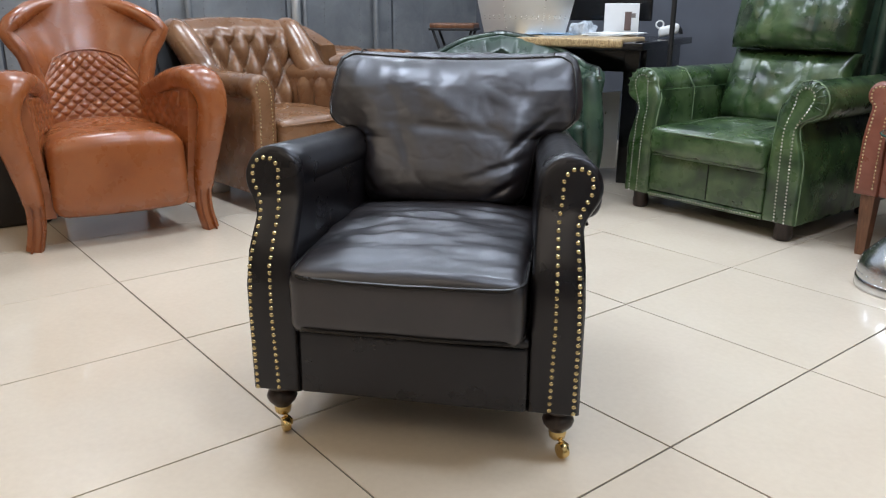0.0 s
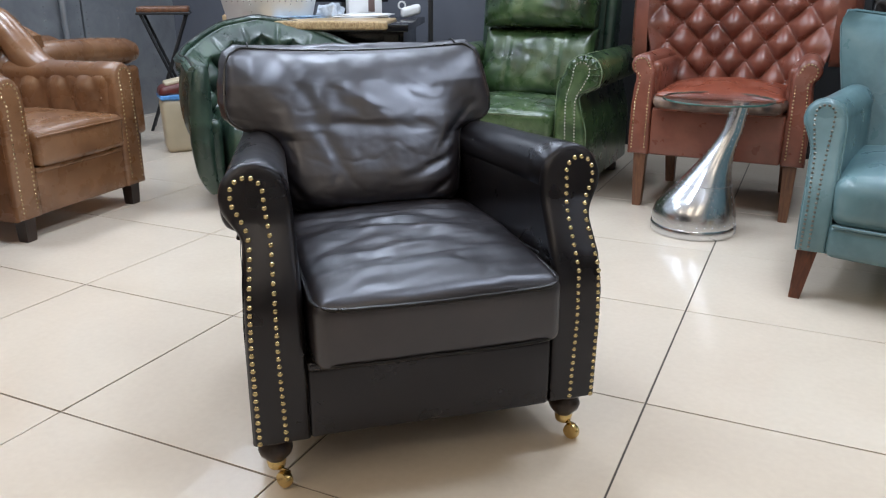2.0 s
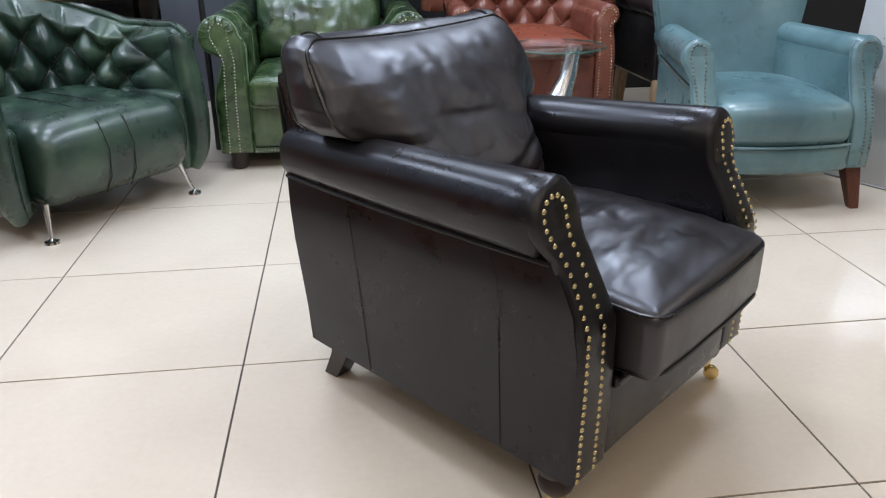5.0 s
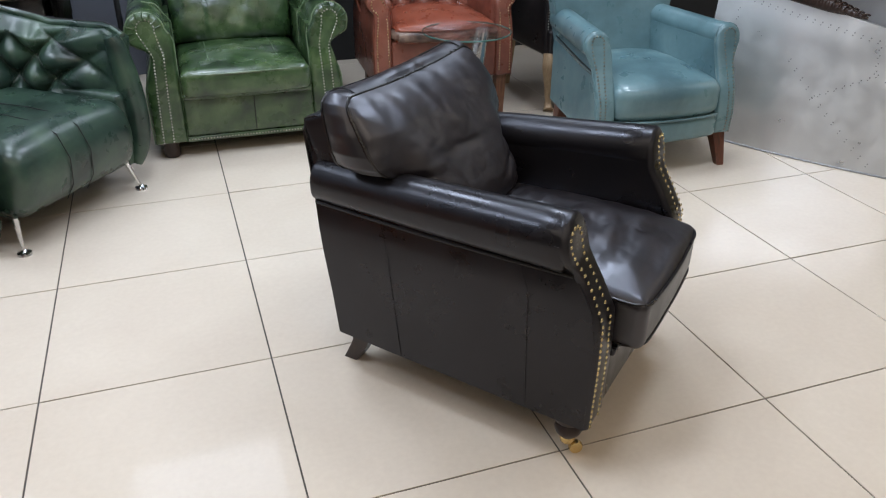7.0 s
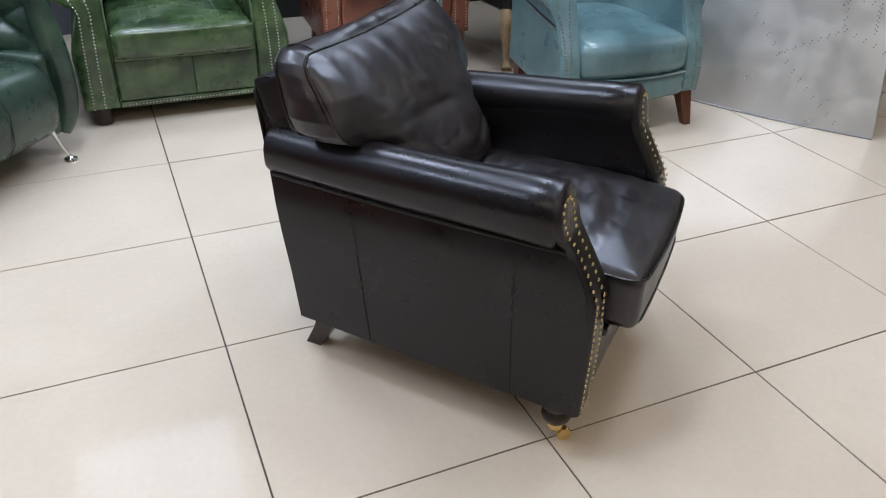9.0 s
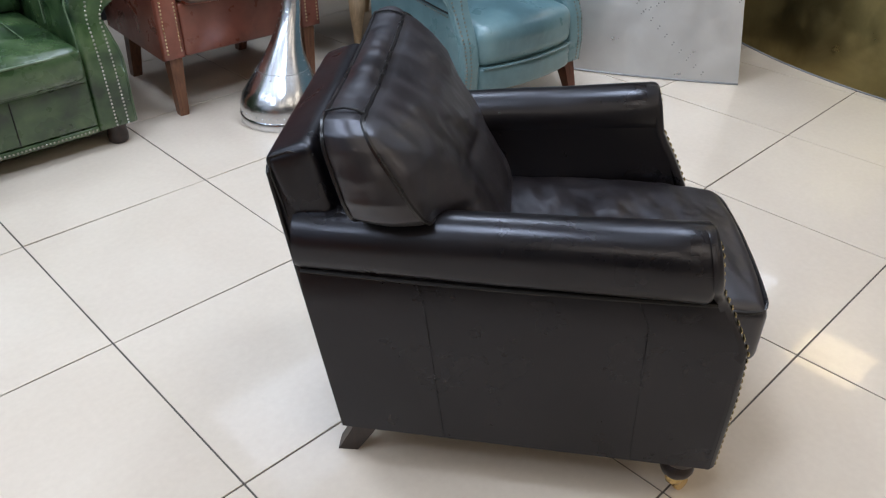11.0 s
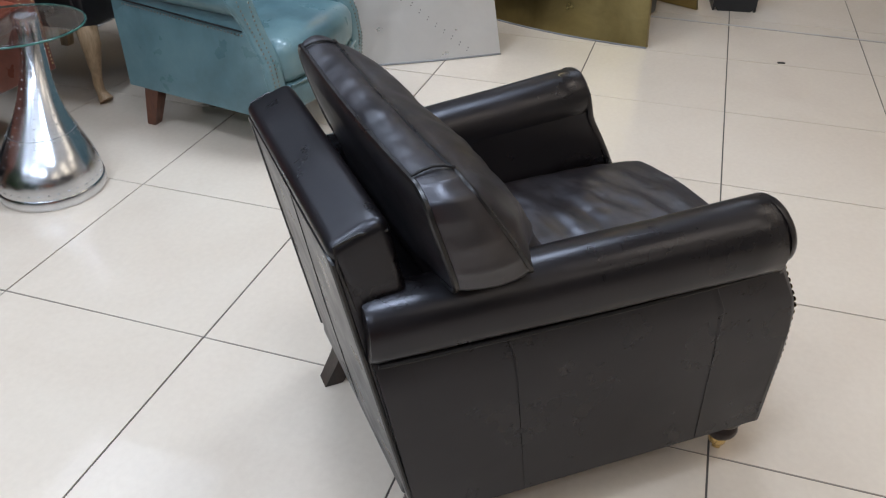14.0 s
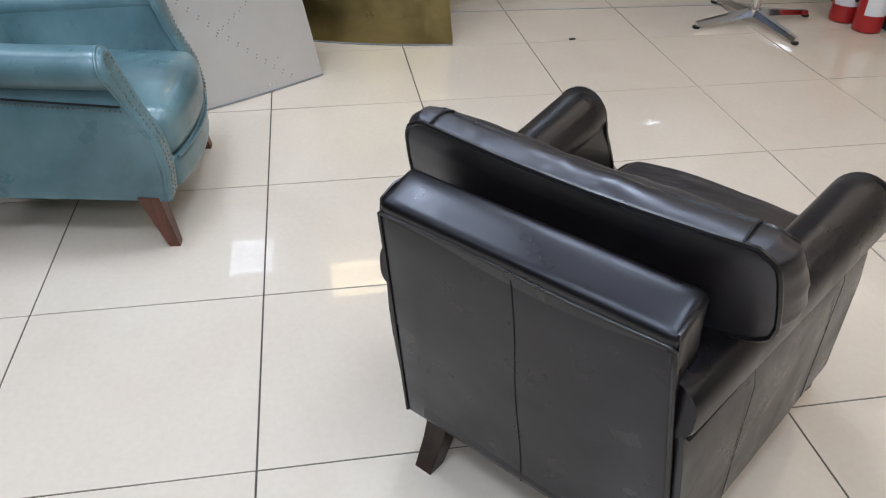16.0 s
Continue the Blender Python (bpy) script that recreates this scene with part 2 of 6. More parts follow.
# ---- mesh tools ----
def part(name, bm, material, parent, label="", sharp=45):
    me = bpy.data.meshes.new(name)
    bmesh.ops.recalc_face_normals(bm, faces=bm.faces[:])
    bm.to_mesh(me)
    bm.free()
    for poly in me.polygons:
        poly.use_smooth = True
    me.set_sharp_from_angle(angle=radians(sharp))
    me.materials.append(material)
    ob = new(name, me)
    ob.parent = parent
    if label:
        ob["label"] = label
    return ob


def shared(name, me, parent, m):
    ob = new(name, me)
    ob.parent = parent
    ob.matrix_basis = m
    return ob


def mesh_of(name, bm, material, sharp=45):
    me = bpy.data.meshes.new(name)
    bmesh.ops.recalc_face_normals(bm, faces=bm.faces[:])
    bm.to_mesh(me)
    bm.free()
    for poly in me.polygons:
        poly.use_smooth = True
    me.set_sharp_from_angle(angle=radians(sharp))
    me.materials.append(material)
    return me


def thing(name, m, label, category, group="", kind=""):
    ob = new(name)
    ob.empty_display_size = 0.1
    ob.matrix_basis = m
    return tagged(ob, label, category, group, kind)


def rbox(c, h, r, m=(4, 4, 4), f=None, bm=None):
    """A box with rounded edges, centre c and half sizes h, cut m times along its sides, bent by f."""
    bm = bm or bmesh.new()
    ax = []
    for k in range(3):
        rr = min(r, h[k] * 0.98)
        inner = h[k] - rr
        cs = [-h[k], -h[k] + 0.25 * rr, -h[k] + 0.6 * rr]
        n = max(1, m[k])
        cs += [-inner + 2 * inner * i / n for i in range(n + 1)]
        cs += [h[k] - 0.6 * rr, h[k] - 0.25 * rr, h[k]]
        ax.append(cs)
    N = [len(a) - 1 for a in ax]
    made = {}

    def vert(i, j, k):
        key = (i, j, k)
        if key not in made:
            q = Vector((ax[0][i], ax[1][j], ax[2][k]))
            inn = Vector([max(-(h[a] - min(r, h[a] * 0.98)), min(h[a] - min(r, h[a] * 0.98), q[a])) for a in range(3)])
            d = q - inn
            if d.length > 1e-9:
                big = max(abs(d[a]) for a in range(3))
                q = inn + d.normalized() * (min(r, min(h) * 0.98) if big > 0 else 0)
            q = q + Vector(c)
            made[key] = bm.verts.new(f(q) if f else q)
        return made[key]

    for a in range(3):
        b, d = (a + 1) % 3, (a + 2) % 3
        for side in (0, N[a]):
            for i in range(N[b]):
                for j in range(N[d]):
                    ids = []
                    for di, dj in ((0, 0), (1, 0), (1, 1), (0, 1)):
                        idx = [0, 0, 0]
                        idx[a], idx[b], idx[d] = side, i + di, j + dj
                        ids.append(vert(*idx))
                    if side == 0:
                        ids.reverse()
                    try:
                        bm.faces.new(ids)
                    except ValueError:
                        pass
    return bm


def loft(rings, cap=True, closed=True, bm=None):
    bm = bm or bmesh.new()
    vs = [[bm.verts.new(p) for p in ring] for ring in rings]
    n = len(vs[0])
    for a, b in zip(vs, vs[1:]):
        for i in range(n if closed else n - 1):
            bm.faces.new((a[i], a[(i + 1) % n], b[(i + 1) % n], b[i]))
    if cap:
        bm.faces.new(vs[0][::-1])
        bm.faces.new(vs[-1])
    return bm


def tube(pts, rad, sides=6, closed=False, bm=None):
    bm = bm or bmesh.new()
    pts = [Vector(p) for p in pts]
    n = len(pts)
    up = Vector((0.123, 0.31, 0.94)).normalized()
    rings = []
    side = None
    for i, p in enumerate(pts):
        a = pts[(i - 1) % n] if closed or i else p
        b = pts[(i + 1) % n] if closed or i < n - 1 else p
        t = (b - a).normalized() if (b - a).length else Vector((0, 0, 1))
        if side is None:
            side = t.cross(up).normalized()
        side = (side - t * side.dot(t)).normalized()
        w = t.cross(side)
        r = rad[i] if isinstance(rad, (list, tuple)) else rad
        rings.append([bm.verts.new(p + (side * math.cos(2 * math.pi * k / sides) + w * math.sin(2 * math.pi * k / sides)) * r) for k in range(sides)])
    pairs = list(zip(rings, rings[1:])) + ([(rings[-1], rings[0])] if closed else [])
    for a, b in pairs:
        for k in range(sides):
            bm.faces.new((a[k], a[(k + 1) % sides], b[(k + 1) % sides], b[k]))
    if not closed:
        bm.faces.new(rings[0][::-1])
        bm.faces.new(rings[-1])
    return bm


def lathe(profile, c=(0, 0, 0), segs=24, bm=None, bend=None):
    bm = bm or bmesh.new()
    rings = []
    for r, z in profile:
        ring = []
        for k in range(segs):
            a = 2 * math.pi * k / segs
            p = Vector((c[0] + r * math.cos(a), c[1] + r * math.sin(a), c[2] + z))
            ring.append(bend(p) if bend else p)
        rings.append(ring)
    return loft(rings, True, True, bm)


def slab(fn, nu, nv, back, bm=None):
    """A padded sheet: front fn(u, v), u and v from 0 to 1, with its flat back moved by the vector back (or by back(u, v))."""
    bm = bm or bmesh.new()
    F = [[bm.verts.new(fn(i / nu, j / nv)) for j in range(nv + 1)] for i in range(nu + 1)]
    off = back if callable(back) else (lambda u, v: Vector(back))
    B = [[bm.verts.new(fn(i / nu, j / nv) + off(i / nu, j / nv)) for j in range(nv + 1)] for i in range(nu + 1)]
    for i in range(nu):
        for j in range(nv):
            bm.faces.new((F[i][j], F[i + 1][j], F[i + 1][j + 1], F[i][j + 1]))
            bm.faces.new((B[i][j], B[i][j + 1], B[i + 1][j + 1], B[i + 1][j]))
    rim = [(i, 0) for i in range(nu)] + [(nu, j) for j in range(nv)] + [(i, nv) for i in range(nu, 0, -1)] + [(0, j) for j in range(nv, 0, -1)]
    for (a, b), (c, d) in zip(rim, rim[1:] + rim[:1]):
        bm.faces.new((F[a][b], B[a][b], B[c][d], F[c][d]))
    return bm


def resample(pts, step):
    pts = [Vector(p) for p in pts]
    out, carry = [], 0.0
    for a, b in zip(pts, pts[1:]):
        d = (b - a).length
        s = carry
        while s < d:
            out.append(a.lerp(b, s / d))
            s += step
        carry = s - d
    return out


def smooth_path(pts, n=6):
    """A rounded curve through the points (Catmull-Rom)."""
    pts = [Vector(p) for p in pts]
    out = []
    for i in range(len(pts) - 1):
        p0, p1, p2, p3 = pts[max(i - 1, 0)], pts[i], pts[i + 1], pts[min(i + 2, len(pts) - 1)]
        for k in range(n):
            t = k / n
            out.append(0.5 * ((2 * p1) + (p2 - p0) * t + (2 * p0 - 5 * p1 + 4 * p2 - p3) * t * t + (3 * p1 - p0 - 3 * p2 + p3) * t ** 3))
    out.append(pts[-1])
    return out


def dome(bm, p, n, r, sides=7):
    """A nail's head at p with its normal n."""
    n = Vector(n).normalized()
    a = n.orthogonal().normalized()
    b = n.cross(a)
    rings = []
    for rr, h in ((1.0, 0.0), (0.85, 0.35), (0.45, 0.62)):
        rings.append([bm.verts.new(Vector(p) + (a * math.cos(2 * math.pi * k / sides) + b * math.sin(2 * math.pi * k / sides)) * r * rr + n * r * h) for k in range(sides)])
    for x, y in zip(rings, rings[1:]):
        for k in range(sides):
            bm.faces.new((x[k], x[(k + 1) % sides], y[(k + 1) % sides], y[k]))
    bm.faces.new(rings[-1])


def fbm(p, s, octaves=3):
    return noise.fractal(Vector(p) * s, 0.8, 2.0, octaves)


def studs(name, parent, spots, r, material, label=""):
    """Separate buttons that share one mesh; spots: places and normals."""
    bm = bmesh.new()
    dome(bm, (0, 0, 0), (0, 0, 1), r, 10)
    me = mesh_of(name, bm, material)
    for p, n in spots:
        ob = shared(name, me, parent, Matrix.Translation(Vector(p)) @ Vector((0, 0, 1)).rotation_difference(Vector(n).normalized()).to_matrix().to_4x4())
        if label:
            ob["label"] = label


def interp(table):
    xs, ys = [a for a, _ in table], [b for _, b in table]
    return lambda x: float(np.interp(x, xs, ys))


# ---- upholstery parts ----
def scroll_arm(parent, s, material, nail_material, z0, wo, wi, neck, roll, yprof, depth, rear=0.0, rear_y=None, rear_drop=0.0,
               nail=0.0048, step=0.0170, inset=0.02, pipe=None, front_puff=0.014, rows=None, roll_end=None, fill=1.0):
    """One scrolled arm with its side panel, roll, padded front facing and rows of nails. s: -1 or 1, the side.
    neck: (z, outer x) under the roll; roll: (x, z, radius); yprof: the front's y at a height."""
    rx, rz, rr = roll
    nz, nx = neck
    ry = rear_y or (lambda z: depth)
    mid = z0 + 0.62 * (nz - z0)

    def inward(x, t):
        return x + rear * t

    sect = [(wo, z0), (wo, z0 + 0.3 * (mid - z0)), (wo, mid), ((wo + nx) / 2 + 0.002, (mid + nz) / 2), (nx, nz), (nx - 0.012, nz + 0.02), (rx, rz), (wi + 0.006, rz - 0.012), (wi + 0.002, nz), (wi, mid), (wi, z0)]
    rings = []
    for k in range(9):
        t = k / 8
        t2 = t if k else 0.0
        rings.append([Vector((s * inward(x, t2), (1 - t2) * (yprof(z) + 0.004) + t2 * ry(z), z - (rear_drop * t2 if z > mid else 0))) for x, z in sect])
    part("side_panel", loft(rings), material, parent)
    # the roll
    rings = []
    n = 32
    for k, (t, sc) in enumerate(((0, 0.80), (0.004, 0.93), (0.014, 1.0), (0.1, 1.0), (0.3, 0.99), (0.5, 1.0), (0.75, 1.0), (0.985, 1.0), (1.0, 0.95))):
        ring = []
        for i in range(n):
            a = 2 * math.pi * i / n
            ex, ez, er = roll_end or (rx + rear, rz - rear_drop, rr)
            ca, sa = math.cos(a), math.sin(a)
            if ca > 0 > sa:
                ca, sa = ca ** fill, -(-sa) ** fill
            x = (rx + rr * sc * ca) * (1 - t) + (ex + er * sc * ca) * t
            z = (rz + rr * sc * sa * 1.02) * (1 - t) + (ez + er * sc * sa) * t
            y0 = yprof(rz) + 0.002
            ring.append(Vector((s * x, (1 - t) * y0 + t * ry(rz), z + 0.002 * fbm((x, t * depth, z), 6))))
        rings.append(ring)
    part("arm_roll", loft(rings), material, parent)
    # the front facing
    outline = [(wo, z0), (wo, z0 + 0.5 * (mid - z0)), (wo - 0.001, mid), (nx + 0.3 * (wo - nx), mid + 0.6 * (nz - mid)), (nx + 0.002, nz)]
    a0, a1 = -0.62, math.pi * 0.97
    outline += [(rx + rr * math.cos(a0 + (a1 - a0) * i / 14), rz + rr * math.sin(a0 + (a1 - a0) * i / 14)) for i in range(15)]
    outline += [(wi, rz - rr * 0.5), (wi, nz - 0.02), (wi, mid), (wi, z0 + 0.4 * (mid - z0)), (wi, z0)]
    smooth = [v for v in smooth_path([Vector((x, 0, z)) for x, z in outline], 3)]

    def spine(p):
        z = max(z0 + 0.03, min(rz, p.z))
        t = max(0.0, min(1.0, (z - mid) / (rz - mid)))
        return Vector(((wo + wi) / 2 * (1 - t) + rx * t, 0, z))

    def front(p, r):
        c = spine(p)
        q = c + (p - c) * r
        y = yprof(q.z) - front_puff * (1 - r ** 4) - 0.004 + 0.010 * max(0.0, (r - 0.86) / 0.14) ** 2
        return Vector((s * q.x, y, q.z))

    rings = [[Vector((s * p.x, yprof(p.z) + 0.012, p.z)) for p in smooth]]
    for r in (1.0, 0.975, 0.94, 0.90, 0.86, 0.75, 0.5, 0.25, 0.0):
        rings.append([front(p, r) for p in smooth])
    facing = part("arm_front", loft(rings, False, True), material, parent, "padded arm front edged with nailheads")
    if pipe:
        part("piping", tube([front(p, 1.0) + Vector((0, 0.002, 0)) for p in smooth], 0.0042, 6), pipe, facing)
    # rows of nails, up one edge, round the roll and down the other
    def inner(p):
        c = spine(p)
        d = p - c
        return c + d * max(0.15, 1 - inset / max(d.length, 1e-6))

    line = [inner(p) for p in smooth if p.z > z0 + 0.004]
    if rows:
        xo, xi, ztop = rows
        half = (xo(ztop) - xi(ztop)) / 2
        zc = ztop - half
        zs = list(np.linspace(z0 + 0.008, zc, 24))
        line = [Vector((xo(z), 0, z)) for z in zs]
        line += [Vector(((xo(zc) + xi(zc)) / 2 + half * math.cos(a), 0, zc + half * math.sin(a))) for a in np.linspace(0.2, math.pi - 0.2, 9)]
        line += [Vector((xi(z), 0, z)) for z in zs[::-1]]
    spots = []
    for q in resample(line, step):
        c = spine(q)
        d = abs(q.x - c.x) / max(0.02, (wo - wi) / 2)
        y = yprof(q.z) - front_puff * (1 - min(1.0, d) ** 4) - 0.0035
        spots.append(Vector((s * q.x, y, q.z)))
    return facing, spots


def nail_trim(parent, spots, r, material, n=(0, -1, 0), name="nailhead_trim"):
    bm = bmesh.new()
    for p in spots:
        dome(bm, p, n, r, 6)
    return tagged(part(name, bm, material, parent, "row of small metal nailheads"), "", "", "", "stuff")


def cushion(c, h, r, crown=0.03, wrinkle=0.006, seed=0.0, m=(14, 14, 4), bow=0.0, sag=0.0):
    """A stuffed seat cushion with a crowned and wrinkled top."""
    cx, cy, cz = c

    def f(q):
        u, v = (q.x - cx) / h[0], (q.y - cy) / h[1]
        top = max(0.0, (q.z - cz) / h[2])
        w = max(0.0, 1 - u ** 2) ** 0.7 * max(0.0, 1 - v ** 2) ** 0.6
        q.z += top * (crown * w + wrinkle * fbm((q.x + seed, q.y * 1.6, q.z), 9, 4) * (0.3 + 0.7 * w))
        q.z -= sag * top * w
        q.y -= bow * (1 - u * u) * max(0.0, -v)
        return q

    return rbox(c, h, r, m, f)


def tufted(u, v, cols, rows):
    """Diamond tufting: 0 at the buttons, 1 at the pillows' middles."""
    a, b = u * cols / 2 + v * rows / 2, u * cols / 2 - v * rows / 2
    da, db = 2 * (a % 1.0) - 1, 2 * (b % 1.0) - 1
    return max(0.0, (1 - da * da) * (1 - db * db)) ** 0.55


def buttons_of(cols, rows):
    out = []
    for i in range(-cols * 2, cols * 2 + 1):
        for j in range(-rows * 2, rows * 2 + 1):
            u, v = (i + j) / cols, (i - j) / rows
            if 0.03 < u < 0.97 and 0.03 < v < 0.97:
                out.append((u, v))
    return out


def rect_leg(parent, x, y, ztop, top, bottom, material, dx=0.0, dy=0.0, name="leg"):
    rings = []
    for t in (0, 0.05, 0.5, 0.95, 1.0):
        w = top + (bottom - top) * t
        w *= 0.94 if t == 1.0 else 1.0
        rings.append([Vector((x + dx * t + a * w, y + dy * t + b * w, ztop * (1 - t))) for a, b in ((-1, -1), (1, -1), (1, 1), (-1, 1))])
    return part(name, loft(rings), material, parent)


# ---- the room ----
def room_box(name, lo, hi, material, label, category):
    c = [(a + b) / 2 for a, b in zip(lo, hi)]
    h = [(b - a) / 2 for a, b in zip(lo, hi)]
    ob = part(name, rbox(c, h, 0.004, (1, 1, 1)), material, None)
    return tagged(ob, label, category, "", "structure")


WEST, EAST, NORTH, SOUTH, HIGH = -3.7, 7.6, 3.75, -4.6, 2.9
room_box("wall_west", (WEST - 0.15, SOUTH, 0), (WEST, NORTH, HIGH), WALLGREY, "grey wall clad in riveted sheet metal", "wall")
room_box("wall_north", (WEST - 0.15, NORTH, 0), (-0.82, NORTH + 0.15, HIGH), WALLGREY, "blue-grey painted showroom wall", "wall")
room_box("wall_north_dark", (-0.82, NORTH - 0.05, 0), (EAST, NORTH + 0.15, HIGH), WALLDARK, "charcoal painted showroom wall", "wall")
# east and south walls are unseen, added to enclose the room's light
room_box("wall_east", (EAST, SOUTH, 0), (EAST + 0.15, NORTH + 0.15, HIGH), WALLPALE, "unseen pale wall added to close the room", "wall")
room_box("wall_south", (WEST - 0.15, SOUTH - 0.15, 0), (EAST + 0.15, SOUTH, HIGH), WALLPALE, "unseen pale wall added to close the room", "wall")
room_box("wall_side", (2.15, -2.05, 0), (4.2, -1.88, HIGH), WALLPALE, "pale partition wall with a dark skirting", "wall")
room_box("baseboard", (2.14, -1.879, 0), (4.2, -1.862, 0.10), plain("dark_skirting", (0.06, 0.055, 0.055), 0.4), "dark grey skirting board", "baseboard")
room_box("ceiling", (WEST - 0.15, SOUTH - 0.15, HIGH), (EAST + 0.15, NORTH + 0.15, HIGH + 0.12), CEIL, "white suspended ceiling", "ceiling")


# ---- the hero armchair ----
def black_armchair(m):
    ch = thing("armchair", m, "dark brown-black leather club armchair with brass nailheads on tiles", "armchair")
    yp = interp([(0.10, 0.010), (0.30, 0.004), (0.40, 0.007), (0.46, 0.038), (0.53, 0.078), (0.58, 0.088), (0.65, 0.10)])
    ry = interp([(0.115, 0.718), (0.50, 0.782), (0.60, 0.788)])
    nail_me = None
    for s in (-1, 1):
        facing, spots = scroll_arm(ch, s, BLACK_LEATHER, BRASS, 0.118, 0.343, 0.238, (0.497, 0.331), (0.303, 0.566, 0.062), yp, 0.76,
                                   -0.052, ry, 0.004, front_puff=0.005, step=0.0150, fill=0.55, roll_end=(0.240, 0.540, 0.052), rows=(interp([(0.11, 0.331), (0.30, 0.333), (0.41, 0.329), (0.49, 0.319), (0.52, 0.324), (0.56, 0.345), (0.62, 0.346)]), interp([(0.11, 0.283), (0.30, 0.288), (0.41, 0.287), (0.50, 0.283), (0.555, 0.289), (0.62, 0.289)]), 0.604))
        if nail_me is None:
            bm = bmesh.new()
            dome(bm, (0, 0, 0), (0, -1, 0), 0.0052, 10)
            nail_me = mesh_of("nailhead", bm, NAIL)
        for p in spots:
            shared("nailhead", nail_me, facing, Matrix.Translation(p))
        # seam between the roll and the side panel, with a dark gap
        path = [(s * (0.336 - 0.052 * t), (1 - t) * 0.072 + t * 0.775, 0.500 - 0.010 * t - 0.006 * math.sin(math.pi * t)) for t in [k / 14 for k in range(15)]]
        part("arm_seam", tube(path, 0.0042, 6), SEAM, ch, "dark seam under the arm roll")
        # vertical seams of the side panel
        for t in (0.22, 0.72):
            seam = [(s * (0.3445 - 0.052 * t), 0.004 * (1 - t) + t * ry(z), z) for z in (0.125, 0.2, 0.3, 0.4, 0.44)]
            seam += [(s * (0.339 - 0.052 * t), 0.03 * (1 - t) + t * ry(0.5), 0.49)]
            part("seam", tube(seam, 0.0007, 5), BLACK_LEATHER, ch)
        # gathered pleats over the roll's front end
        bm = bmesh.new()
        for k in (0, 2, 4, 6):
            a = 0.15 + k * 0.42
            p0 = Vector((s * (0.303 + 0.0612 * math.cos(a)), 0.096, 0.566 + 0.0626 * math.sin(a)))
            p1 = Vector((s * (0.302 + 0.0614 * math.cos(a)), 0.118 + 0.012 * math.sin(k * 2.3), 0.566 + 0.0628 * math.sin(a)))
            tube([p0, p0.lerp(p1, 0.6)], 0.0006, 4, bm=bm)
        tagged(part("pleats", bm, BLACK_LEATHER, facing), "", "", "", "stuff")
        # front legs on brass casters
        x, y = s * 0.302, 0.060
        leg = part("front_leg", lathe([(0.016, 0.052), (0.019, 0.058), (0.030, 0.070), (0.0335, 0.080), (0.031, 0.089), (0.023, 0.096), (0.021, 0.100), (0.033, 0.104), (0.036, 0.110), (0.036, 0.122)], (x, y, 0), 20), DARKWOOD, ch, "turned dark walnut leg")
        part("caster_cup", lathe([(0.013, 0.036), (0.017, 0.040), (0.019, 0.052), (0.018, 0.058)], (x, y, 0), 16), BRASS, leg, "polished brass caster cup")
        wheel = bmesh.new()
        wx, wy = x + 0.012, y - 0.018
        ringv = []
        for dx, r in ((-0.009, 0.010), (-0.008, 0.0155), (-0.003, 0.0175), (0.003, 0.0175), (0.008, 0.0155), (0.009, 0.010)):
            ringv.append([Vector((wx + 0.8 * dx - 0.0, wy + 0.6 * dx, 0.018)) + Vector((-0.6 * math.cos(a), 0.8 * math.cos(a), 0)) * r + Vector((0, 0, r * math.sin(a))) for a in [2 * math.pi * k / 16 for k in range(16)]])
        part("caster_wheel", loft(ringv, bm=wheel), BRASS, leg, "polished brass caster wheel")
        part("caster_fork", tube([(x, y, 0.040), (x + 0.004, y - 0.006, 0.036), (wx + 0.010, wy + 0.007, 0.026), (wx + 0.009, wy + 0.006, 0.016)], 0.0045, 6), BRASS, leg)
        # raked rear legs
        rings = []
        for t in (0, 0.08, 0.5, 0.93, 1):
            w, d = 0.026 - 0.005 * t, 0.027 - 0.006 * t
            yy = 0.672 + 0.055 * t ** 1.4
            rings.append([Vector((s * 0.225 + a * w, yy + b * d, 0.122 * (1 - t))) for a, b in ((-1, -1), (1, -1), (1, 1), (-1, 1))])
        part("rear_leg", loft(rings), DARKWOOD, ch, "raked square dark walnut leg")
    # front rail and the box of the seat
    part("front_rail", rbox((0, 0.036, 0.189), (0.2395, 0.032, 0.072), 0.010, (8, 2, 4), lambda q: Vector((q.x, q.y - 0.004 * math.sin(9 * q.x), q.z))), BLACK_LEATHER, ch)
    part("rail_lip", rbox((0, 0.024, 0.272), (0.239, 0.034, 0.010), 0.008, (10, 2, 1)), BLACK_LEATHER, ch)
    part("seat_deck", rbox((0, 0.39, 0.215), (0.245, 0.34, 0.085), 0.01, (2, 2, 2)), BLACK_LEATHER, ch)
    # the seat cushion
    SY, SH = 0.223, 0.287

    def seat_top(x, y):
        """Soft folds that run across the seat, with thin creases between them."""
        warp = 0.05 * fbm((x, y, 2), 4, 2)
        wide = 0.0115 * fbm((0.7 * x + 3 + warp, 1.5 * y + 1, 0), 8, 2) + 0.0022 * fbm((0.6 * x + 1 + 0.5 * y, 1.7 * y - 0.4 * x, 3), 16, 2)
        n = fbm((0.8 * x + 5 + warp, 1.3 * y - 0.3 * x, 7), 9, 3)
        n2 = fbm((1.1 * x + 2, 1.2 * y + 4, 1), 17, 2)
        return wide - 0.0010 * math.exp(-(n / 0.16) ** 2) - 0.0004 * math.exp(-(n2 / 0.12) ** 2)

    def seat_shape(q):
        u, v = q.x / 0.228, (q.y - SY) / SH
        top = max(0.0, min(1.0, (q.z - 0.30) / 0.11))
        w = max(0.0, 1 - u ** 2) ** 0.6 * max(0.0, 1 - v ** 2) ** 0.45
